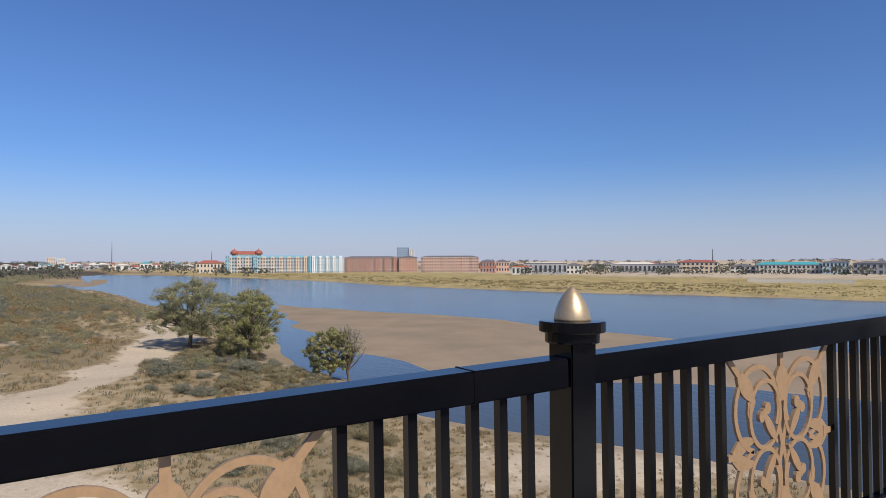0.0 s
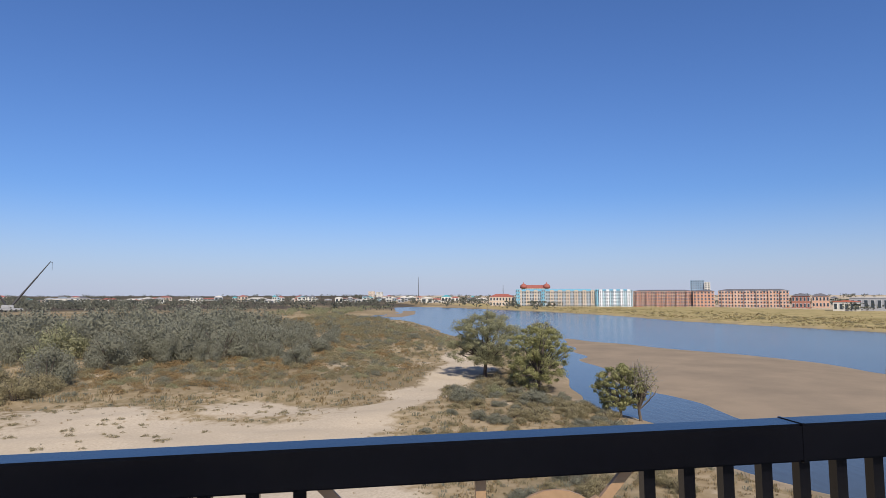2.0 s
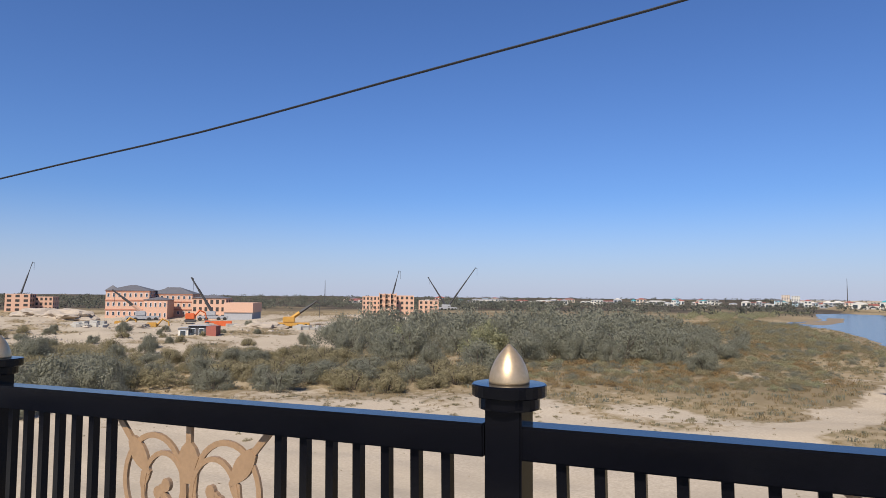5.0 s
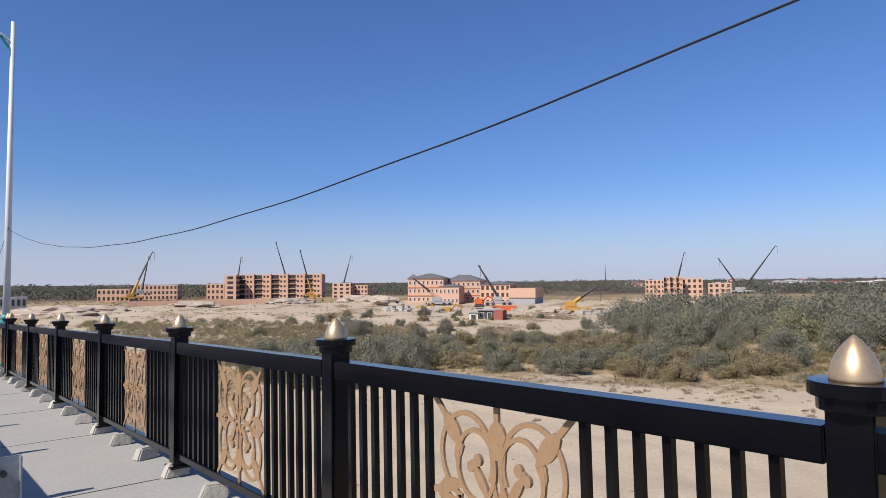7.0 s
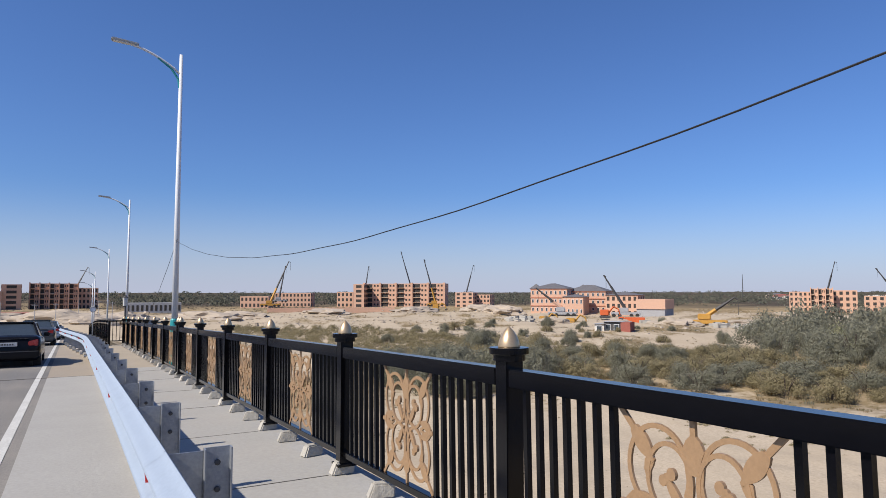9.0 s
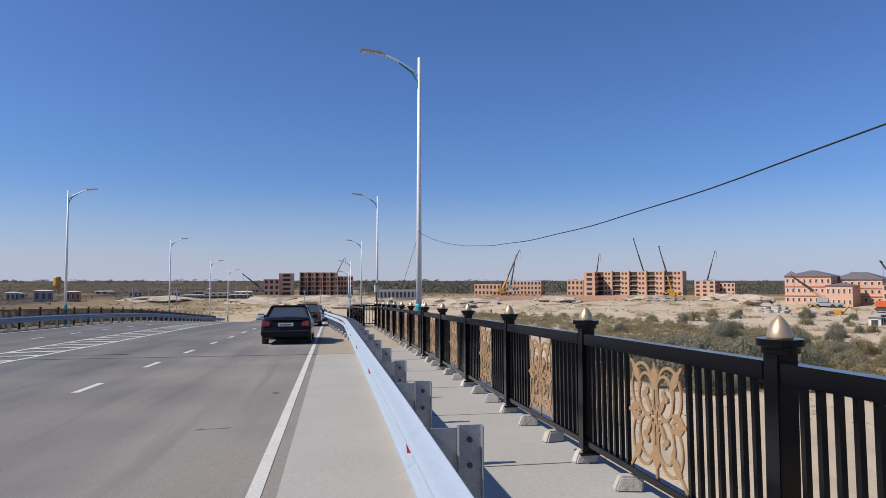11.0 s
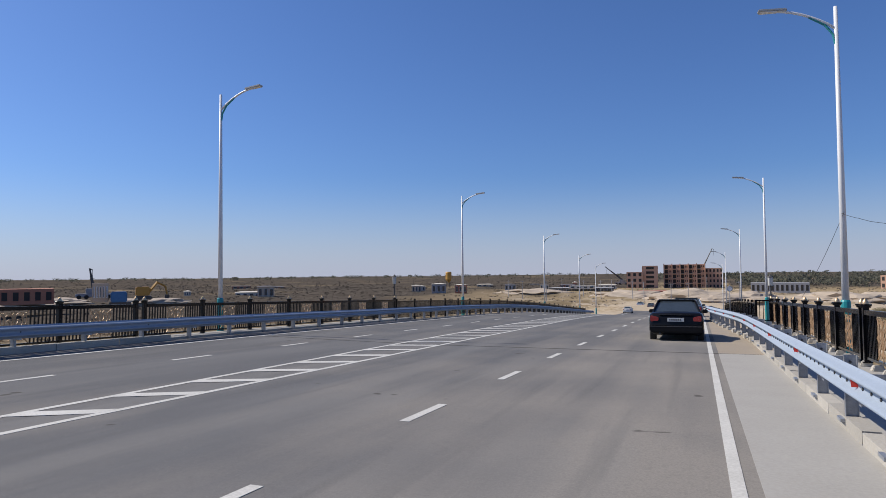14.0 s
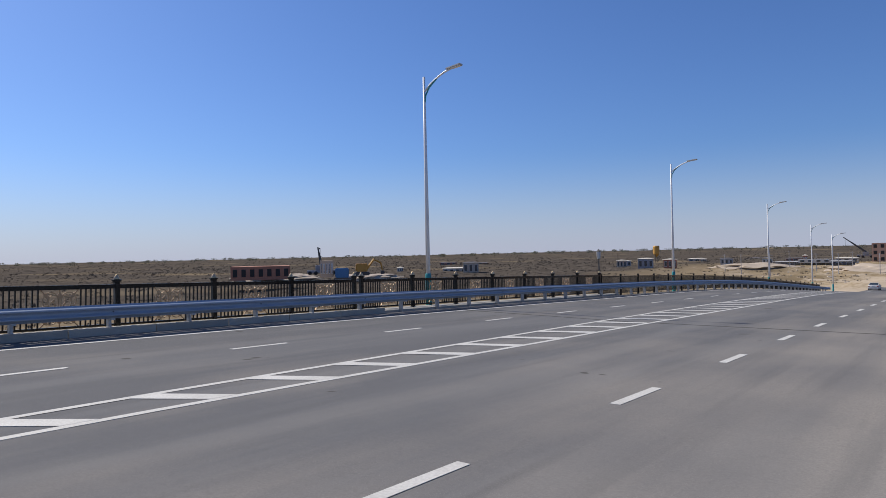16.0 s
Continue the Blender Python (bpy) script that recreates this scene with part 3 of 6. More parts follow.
def barrier(x, side, y0, y1, label, dz=0.0):
    """side 1: the traffic drives on its -x side."""
    g = thing("crash_barrier", label, "crash barrier")
    k = 0
    y = y0
    while y < y1:
        part("beam", w_beam(x, side, y - 0.03, min(y + 3.83, y1), dz + 0.60 + 0.001 * (k % 2)), M_GALV, g, smooth=True)
        y += 3.8
        k += 1
    arm = box(0.0, 0.28, -0.004, 0.004, 0.57, 0.865)
    add_box(arm, -0.004, 0.0, -0.05, 0.05, 0.57, 0.865)
    add_box(arm, 0.20, 0.275, 0.004, 0.022, 0.64, 0.66)
    add_box(arm, 0.20, 0.275, 0.004, 0.022, 0.78, 0.80)
    post = bmesh.new()
    add_box(post, 0.205, 0.345, -0.012, -0.005, 0.13, 0.88)
    add_box(post, 0.338, 0.345, -0.06, -0.005, 0.13, 0.88)
    add_box(post, 0.205, 0.212, -0.06, -0.005, 0.13, 0.88)
    add_box(post, 0.14, 0.4, -0.12, 0.1, 0.12, 0.155)
    bolt = lathe([(0.012, 0), (0.016, 0.003), (0.016, 0.012), (0.008, 0.015)], 8)
    bmesh.ops.transform(bolt, matrix=pose(0, 0, 0, 90), verts=bolt.verts[:])
    refl = bmesh.new()
    v = [refl.verts.new(c) for c in ((0.0, 0, -0.035), (-0.062, 0, -0.035), (-0.07, 0, 0.035), (0.0, 0, 0.035), (0.0, 0.06, -0.035), (0.0, 0.06, 0.035))]
    for f in ((0, 1, 2, 3), (1, 4, 5, 2), (0, 4, 1), (3, 2, 5), (0, 3, 5, 4)):
        refl.faces.new([v[i] for i in f])
    meshes = []
    for nm, bm, ma in (("spacer", arm, M_GALV2), ("post", post, M_GALV2), ("reflector", refl, M_RED), ("bolt", bolt, M_STEEL)):
        me = bpy.data.meshes.new(nm)
        bmesh.ops.recalc_face_normals(bm, faces=bm.faces[:])
        bm.to_mesh(me)
        bm.free()
        me.materials.append(ma)
        meshes.append(me)
    turn = 0 if side > 0 else 180
    y, k = y0 + 0.1, 0
    while y < y1:
        m = pose(x + (bend(y) if side > 0 else 0.0), y, deck(y, x) + dz, 0, 0, turn)
        shared("spacer", meshes[0], g, m)
        shared("post", meshes[1], g, m)
        if y < 40 and side > 0:
            for zz in (0.66, 0.8):
                shared("bolt", meshes[3], g, m @ pose(0.275, -0.012, zz))
        if k % 2 == 0 and side > 0:
            r = shared("reflector", meshes[2], g, pose(x + bend(y) - 0.012, y - 0.03, deck(y, x) + 0.755))
            if k == 0:
                r["label"] = "red wedge reflector"
        if side > 0 and y < 26:
            for u in range(6):
                yb = y + 0.12 + 0.31 * u
                shared("bolt", meshes[3], g, pose(x + bend(yb) - 0.018, yb, deck(yb, x) + dz + 0.755, 0, 0, -90))
        if side < 0 and k % 2 == 0:
            shared("bolt", meshes[3], g, pose(x + 0.02, y, deck(y, x) + dz + 0.755, 0, 0, 90))
        y += 1.9
        k += 1
    return g


barrier(1.31, 1, -8.31, 46, "galvanized steel crash barrier with red reflectors on a kerb", -0.025)
barrier(-14.78, -1, -12.2, 100, "galvanized steel crash barrier along the opposite lane", -0.23)


# ---- street lamps and cable ----
def lamp_thing():
    """A pole with its arm towards -x."""
    p = thing("street_lamp", "tall white street lamp with a curved arm and a teal foot", "street lamp", "street lamps")
    part("pole", tube([(0, 0, 1.35), (0, 0, 5), (0, 0, 8.75)], [0.085, 0.068, 0.045], 10), M_WHITE, p, smooth=True)
    part("foot", tube([(0, 0, -0.3), (0, 0, 1.25), (0, 0, 1.36), (0, 0, 1.40)], [0.12, 0.115, 0.11, 0.09], 12), M_TEAL, p, "teal-painted foot")
    pts = [(-1.5 * u, 0, 8.18 + 0.66 * math.sin(u * 1.5) ** 0.85 if u > 0 else 8.18) for u in [i / 8 for i in range(9)]]
    part("arm", tube(pts, [0.035] * 9, 8), M_WHITE, p, smooth=True)
    part("brace", tube([(-0.03, 0, 7.8), (-0.07, 0, 8.05), (-0.25, 0, 8.32), (-0.6, 0, 8.57)], 0.03, 6), M_TEAL, p, "teal brace")
    bm = box(-0.34, 0.34, -0.11, 0.11, -0.035, 0.035, 0.02)
    for v in bm.verts:
        if v.co.x > 0.2:
            v.co.y *= 0.6
    h = part("head", bm, M_LAMP, p, "flat grey lamp head")
    h.matrix_basis = pose(-1.42, 0, 8.86, 0, 4)
    d = part("lens", box(-0.3, 0.1, -0.08, 0.08, -0.045, -0.036), M_WHITE, h)
    return p


lamp = lamp_thing()
lamp.matrix_basis = pose(3.34, 18.7, deck(18.7))
for x, y, turn in ((3.34, -7.6, 0), (3.85, 44.6, 0), (3.95, 72, 0), (3.4, 95, 0), (3.6, 114, 0), (-16.0, 19.0, 180), (-16.0, 44.9, 180), (-16.0, 72, 180),
                   (-16.0, 95, 180), (-16.0, 111, 180), (-16.0, -7.6, 180)):
    copy_thing(lamp, pose(x, y, deck(y), 0, 0, turn))
cable = thing("cable", "black overhead cable sagging between lamp poles", "cable")
pts = []
for i in range(81):
    y = 18.62 - 26.2 * i / 80
    pts.append((3.3, y, 2.321 - 0.112 * y + 0.008 * y * y - 0.000024 * y ** 3 + 0.004 * math.sin(y * 3.1)))
part("wire", tube(pts, 0.0047, 6), M_CABLE, cable)
pts = [(3.32, 18.4 + 7.5 * i / 14, 2.87 - 2.35 * (i / 14) + 0.5 * ((i / 14) ** 2 - i / 14)) for i in range(15)]
part("wire", tube(pts, 0.006, 6), M_CABLE, cable)
for x, y in ((3.08, 33.8), (-15.8, 33.0)):
    p = thing("lantern", "black lantern on a short post at the footway end", "lantern", "lanterns", m=pose(x, y, deck(y, x)))
    part("post", lathe([(0.09, 0), (0.09, 0.12), (0.045, 0.2), (0.035, 1.9), (0.06, 1.95)], 10), M_STEEL, p)
    part("glass", lathe([(0.10, 1.95), (0.12, 2.32), (0.11, 2.33)], 6), M_LAMP, p)
    part("hood", lathe([(0.13, 2.32), (0.11, 2.36), (0.05, 2.41), (0.03, 2.46)], 6), M_STEEL, p)


# ---- cars ----
def car(m, paint, label):
    """A saloon with its tail at y = 0, looking along +y."""
    c = thing("car", label, "car", "parked cars", m=m)
    secs = [  # y, floor, waist, half width at waist, roof, half width at roof
        (0.00, 0.42, 0.70, 0.76, None, 0), (0.05, 0.30, 0.93, 0.83, None, 0), (0.45, 0.24, 1.00, 0.86, None, 0), (0.95, 0.22, 1.00, 0.87, None, 0),
        (1.6, 0.22, 0.96, 0.87, None, 0), (2.6, 0.22, 0.95, 0.87, None, 0), (3.3, 0.22, 0.93, 0.87, None, 0), (4.2, 0.24, 0.82, 0.83, None, 0), (4.48, 0.32, 0.68, 0.72, None, 0)]
    bm = bmesh.new()
    rings = []
    for y, lo, hi, w, _, _ in secs:
        prof = [(-w * 0.86, lo), (-w, lo + 0.15), (-w * 1.0, hi - 0.22), (-w * 0.97, hi - 0.06), (-w * 0.86, hi), (0, hi + 0.025),
                (w * 0.86, hi), (w * 0.97, hi - 0.06), (w, hi - 0.22), (w, lo + 0.15), (w * 0.86, lo)]
        rings.append([bm.verts.new((x, y, z)) for x, z in prof])
    for a, b in zip(rings, rings[1:]):
        for k in range(len(a)):
            bm.faces.new((a[k], a[(k + 1) % len(a)], b[(k + 1) % len(a)], b[k]))
    bm.faces.new(rings[0])
    bm.faces.new(rings[-1][::-1])
    bmesh.ops.recalc_face_normals(bm, faces=bm.faces[:])
    part("body", bm, paint, c, smooth=True)

    def cabin(rows, name, material):
        b = bmesh.new()
        rr = [[b.verts.new(p) for p in ((-w0, y, z0), (-w1, y1, z1), (-w1 * 0.8, y1, z1 + 0.03), (w1 * 0.8, y1, z1 + 0.03), (w1, y1, z1), (w0, y, z0))] for y, z0, w0, y1, z1, w1 in rows]
        for a, d in zip(rr, rr[1:]):
            for k in range(5):
                b.faces.new((a[k], a[k + 1], d[k + 1], d[k]))
        b.faces.new(rr[0])
        b.faces.new(rr[-1][::-1])
        bmesh.ops.recalc_face_normals(b, faces=b.faces[:])
        return part(name, b, material, c)

    cabin([(0.85, 0.97, 0.74, 1.42, 1.32, 0.60), (1.5, 0.95, 0.79, 1.62, 1.37, 0.62), (2.5, 0.94, 0.79, 2.3, 1.38, 0.62), (3.25, 0.92, 0.74, 2.55, 1.36, 0.60)], "glasshouse", M_PANE)
    b = bmesh.new()
    add_box(b, -0.6, 0.6, 1.42, 2.52, 1.375, 1.425, 0.02)
    part("roof", b, paint, c)
    for s in (-1, 1):
        part("pillar", tube([(s * 0.77, 0.8, 0.97), (s * 0.615, 1.42, 1.36), (s * 0.62, 2.5, 1.38), (s * 0.755, 3.28, 0.92)], 0.035, 6), paint, c)
        lamp_bm = box(s * 0.665 - 0.13, s * 0.665 + 0.13, -0.012, 0.06, 0.70, 0.90, 0.02)
        for v in lamp_bm.verts:
            if s * v.co.x < 0.665:
                v.co.z = 0.70 + (v.co.z - 0.70) * 0.72
        part("tail_lamp", lamp_bm, M_TAIL, c, "red tail lamp")
        part("mirror", box(s * 0.93 - 0.09, s * 0.93 + 0.09, 2.75, 2.85, 0.92, 1.05, 0.02), paint, c)
        for y in (0.82, 3.6):
            w = part("wheel", lathe([(0.12, -0.1), (0.29, -0.1), (0.315, -0.07), (0.32, 0.0), (0.315, 0.07), (0.29, 0.1), (0.12, 0.1)], 24), M_TYRE, c)
            w.matrix_basis = pose(s * 0.76, y, 0.32, 0, 90)
            r = part("rim", lathe([(0.03, -0.112), (0.19, -0.105), (0.205, 0.0), (0.19, 0.105), (0.03, 0.112)], 16), M_ALU, w)
    part("bumper", box(-0.83, 0.83, -0.07, 0.16, 0.34, 0.58, 0.05), paint, c)
    part("bumper_strip", box(-0.80, 0.80, -0.078, -0.066, 0.53, 0.555, 0.003), M_STEEL, c)
    part("boot_lid_seam", box(-0.52, 0.52, 0.02, 0.045, 0.915, 0.925), M_STEEL, c)
    pl = part("number_plate", box(-0.26, 0.26, -0.03, 0.0, 0.70, 0.82, 0.004), M_PLATE, c)
    for k in range(6):
        part("bar", box(-0.2 + 0.065 * k, -0.16 + 0.065 * k, -0.036, -0.029, 0.735, 0.785), M_STEEL, pl)
    part("exhaust", tube([(-0.5, -0.05, 0.30), (-0.5, 0.3, 0.30)], 0.03, 8), M_STEEL, c)
    return c


def on_road(x, y):
    return pose(x, y, deck(y + 2, x), math.degrees(math.atan2(deck(y + 4, x) - deck(y, x), 4)))


car(on_road(-0.76, 22.95), M_CAR, "black saloon car parked on the road")
car(on_road(-0.7, 39.5), M_CAR2, "dark grey saloon car parked on the road")
car(on_road(-0.6, 52), M_CAR3, "pale blue saloon car parked on the road")
for x, y, ma, lab in ((-0.5, 66, M_CAR2, "dark grey saloon car in the parked row"), (-0.5, 80, M_CAR, "black saloon car in the parked row"), (-1.0, 101, M_CAR2, "dark grey saloon car in the parked row"),
                      (-1.5, 119, M_CAR, "black saloon car in the parked row"), (-3, 137, M_CAR3, "pale saloon car in the parked row"), (-14, 141, M_PLATE, "white saloon car at the foot of the ramp"),
                      (-8.5, 160, M_CAR, "black saloon car at the foot of the ramp"), (-11, 167, M_CAR2, "grey saloon car at the foot of the ramp"), (-14, 173, M_CAR3, "pale saloon car at the foot of the ramp")):
    car(on_road(x, y), ma, lab)


# ---- ground ----
NEAR = [(-416.7, -40.4), (-56.7, -48.6), (3.1, -34.0), (21.0, -30.6), (31.7, -24.9), (41.8, -22.8), (54.3, -24.2), (62.5, -23.1), (80.3, -27.0), (102.4, -33.2), (131.2, -30.3), (163.0, -25.9), (239.6, -25.4), (268.1, -16.1), (271.5, -0.9), (310.8, -0.1), (353.5, -25.3), (540.7, -38.0)]
FAR = [(567.6, -56.9), (486.6, -89.8), (403.2, -112.7), (314.3, -127.9), (236.9, -126.5), (194.4, -134.7), (150.0, -143.1), (114.0, -162.6), (75.4, -172.5), (17.5, -190.7), (-378.6, -317.0)]
BAR = [(149.0, -49.7), (133.8, -54.4), (112.7, -62.1), (96.8, -69.4), (77.2, -67.4), (57.1, -70.5), (27.2, -76.7), (-71.8, -101.9), (-74.7, -73.5), (5.3, -57.7), (32.3, -47.4), (43.8, -34.4), (54.9, -32.5), (64.2, -32.8), (71.3, -31.7), (99.6, -36.8), (128.0, -44.6)]
SPIT = [(296.4, -22.9), (311.5, -14.1), (364.1, -29.9), (437.0, -36.7), (416.7, -43.6), (343.7, -34.8)]
TRACK = [(20.2, 23.2), (40.9, 13.9), (47.4, 5.1), (51.9, -1.7), (62.5, -7.2), (74.2, -11.8), (90.0, -17.1), (104.6, -19.4)]
WATER = -8.6


def signed(px, py, poly):
    """Distance to a polygon's edge, above zero inside."""
    d = np.full(px.shape, 1e9)
    inside = np.zeros(px.shape, bool)
    for (ax, ay), (bx, by) in zip(poly, poly[1:] + poly[:1]):
        ex, ey = bx - ax, by - ay
        t = np.clip(((px - ax) * ex + (py - ay) * ey) / (ex * ex + ey * ey), 0, 1)
        d = np.minimum(d, np.hypot(px - ax - t * ex, py - ay - t * ey))
        cross = (ay > py) != (by > py)
        inside ^= cross & (px < ex * (py - ay) / (ey if ey else 1e-9) + ax)
    return np.where(inside, d, -d)


def along(px, py, line):
    d = np.full(px.shape, 1e9)
    for (ax, ay), (bx, by) in zip(line, line[1:]):
        ex, ey = bx - ax, by - ay
        t = np.clip(((px - ax) * ex + (py - ay) * ey) / (ex * ex + ey * ey), 0, 1)
        d = np.minimum(d, np.hypot(px - ax - t * ex, py - ay - t * ey))
    return d


def wave(px, py, size, seed):
    """Cheap smooth noise, about -1 to 1."""
    r = np.random.RandomState(seed)
    out = np.zeros(px.shape)
    for k in range(9):
        a, ph, s = r.uniform(0, 2 * math.pi), r.uniform(0, 6.28), r.uniform(0.6, 1.7)
        out += np.sin((px * math.cos(a) + py * math.sin(a)) * 2 * math.pi * s / size + ph + 1.3 * np.sin((px * math.sin(a) - py * math.cos(a)) * 2.1 / size))
    return out / 4.0


def relief(px, py):
    """Ground height, and the shares of sand and of mud."""
    px, py = px + 2.0 * wave(px, py, 23, 1) * np.clip(np.hypot(px, py) / 60, 0, 1), py + 1.2 * wave(px, py, 17, 2) * np.clip(np.hypot(px, py) / 60, 0, 1)
    river = signed(px, py, NEAR + FAR)
    bar = np.maximum(signed(px, py, BAR), signed(px, py, SPIT))
    z = np.where(river > 0, WATER - np.clip(river * 0.12, 0, 1.2), WATER + np.clip(-river * 0.16, 0, 0.75))
    wet = np.where(bar > -6, WATER + np.clip(bar * 0.03, -0.6, 0.3), -99)
    z = np.maximum(z, wet)
    land = river < -3
    far_side = py < -100
    rough = np.clip((-river - 3) / 8, 0, 1)
    r = np.hypot(px, py)
    z = z + rough * (0.22 * wave(px, py, 19, 3) + 0.12 * wave(px, py, 7, 4) + 0.25 * wave(px, py, 90, 5))
    # spoil and dunes on the building land
    site = rough * np.clip((py - 70) / 60, 0, 1) * np.clip((420 - r) / 80, 0, 1)
    z = z + site * (0.5 + 0.6 * wave(px, py, 35, 6).clip(-0.5, 1))
    z = z + rough * np.clip((r - 500) / 2500, 0, 1) * (4 + 2.5 * wave(px, py, 900, 8))
    # approach embankment
    road_z = np.interp(py, DECK_Y, DECK_Z) - 0.35
    off = np.maximum(0, np.maximum(px - 4.0, -17.0 - px))
    bank = np.where(py > 36, road_z - off * 0.5, road_z - off * 0.5 - (36 - py) * 0.7)
    bank = np.where(py > 175, -99, bank)
    z = np.maximum(z, np.where(py > 20, bank, -99))
    mud = np.clip((bar + 4) / 4, 0, 1) * (river > -2) + np.clip(1 - np.abs(river + 1) / 2.5, 0, 1) * 0.7
    track = np.clip(1.6 - along(px, py, TRACK) / (1.3 + 0.017 * r), 0, 1)
    clear = np.clip(1.4 - np.hypot((px - 29) / 27, (py - 15) / 33), 0, 1) * 1.3 * np.clip((py + 7) / 6, 0, 1)
    clear2 = np.clip((py - 62 + 0.0 * px) / 15, 0, 1) * np.clip((px - 5) / 30, 0, 1) * np.clip((330 - r) / 60, 0, 1) * (0.62 + 0.3 * wave(px, py, 55, 21))
    left = np.clip((-px - 14) / 10, 0, 1) * np.clip((r - 90) / 60, 0, 1) * np.clip((420 - r) / 120, 0, 1) * 0.12 + np.clip((py - 60) / 40, 0, 1) * np.clip((420 - r) / 100, 0, 1) * np.clip(0.75 + px / 60, 0.2, 0.75)
    sand = np.clip(np.maximum.reduce([track, clear, clear2, left * (px < 20)]) + 0.28 * wave(px, py, 13, 7), 0, 1)
    bare = (0.5 + 0.5 * wave(px, py, 40, 9)) * np.clip(1.0 - r / 700, 0.45, 1) * np.where(px < -5, 0.62, 1.0)
    sand = np.maximum(sand, np.clip(bare * 1.6 - 0.95, 0, 1))
    sand = np.where(far_side & (river < 0), np.clip(0.15 + 0.3 * wave(px, py, 30, 11) + np.clip((-river - 70) / 40, 0, 0.5), 0, 1), sand)
    grass = np.where(far_side & (river < 0), np.clip((190 + river) / 40, 0, 1), 0)
    # scrub cover on the far plain, plus shade of backlit scrub put into colour
    shaded_heath = np.clip((r - 70) / 110, 0, 1) * np.clip((-14 - px) / 30, 0, 1) * (py > -100) + np.clip((r - 370) / 130, 0, 1) * (py > -60) * (px >= 20) * 0.9
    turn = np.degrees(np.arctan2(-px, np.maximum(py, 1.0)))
    shaded_heath = shaded_heath * np.where((r < 430) & (px < 20), np.clip((turn - 6) / 22, 0, 1), 1.0)
    shaded_heath = np.clip(shaded_heath * (0.85 + 0.35 * wave(px, py, 120, 31)), 0, 1)
    return z, sand * (1 - 0.7 * shaded_heath), np.clip(mud, 0, 1), grass, shaded_heath


RINGS = np.concatenate([np.linspace(0, 12, 5), 12 + np.cumsum(np.linspace(0.8, 1.6, 95)), 127 + np.cumsum(np.geomspace(2.2, 420, 70))])
SEG = 720
ang = np.linspace(0, 2 * np.pi, SEG, endpoint=False)
gx = np.concatenate([[0], np.outer(RINGS[1:], np.sin(ang)).ravel()])
gy = np.concatenate([[0], np.outer(RINGS[1:], np.cos(ang)).ravel()])
gz, g_sand, g_mud, g_grass, g_shaded_heath = relief(gx, gy)
faces = []
nr = len(RINGS) - 1
for k in range(SEG):
    faces.append((0, 1 + (k + 1) % SEG, 1 + k))
for i in range(nr - 1):
    a, b = 1 + i * SEG, 1 + (i + 1) * SEG
    for k in range(SEG):
        j = (k + 1) % SEG
        faces.append((a + k, a + j, b + j, b + k))
me = bpy.data.meshes.new("ground")
me.from_pydata(np.stack([gx, gy, gz], 1).tolist(), [], faces)
for nm, val in (("sand", g_sand), ("mud", g_mud), ("grass", g_grass), ("shaded_heath", g_shaded_heath)):
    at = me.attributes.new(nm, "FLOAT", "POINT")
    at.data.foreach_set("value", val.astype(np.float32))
for f in me.polygons:
    f.use_smooth = True


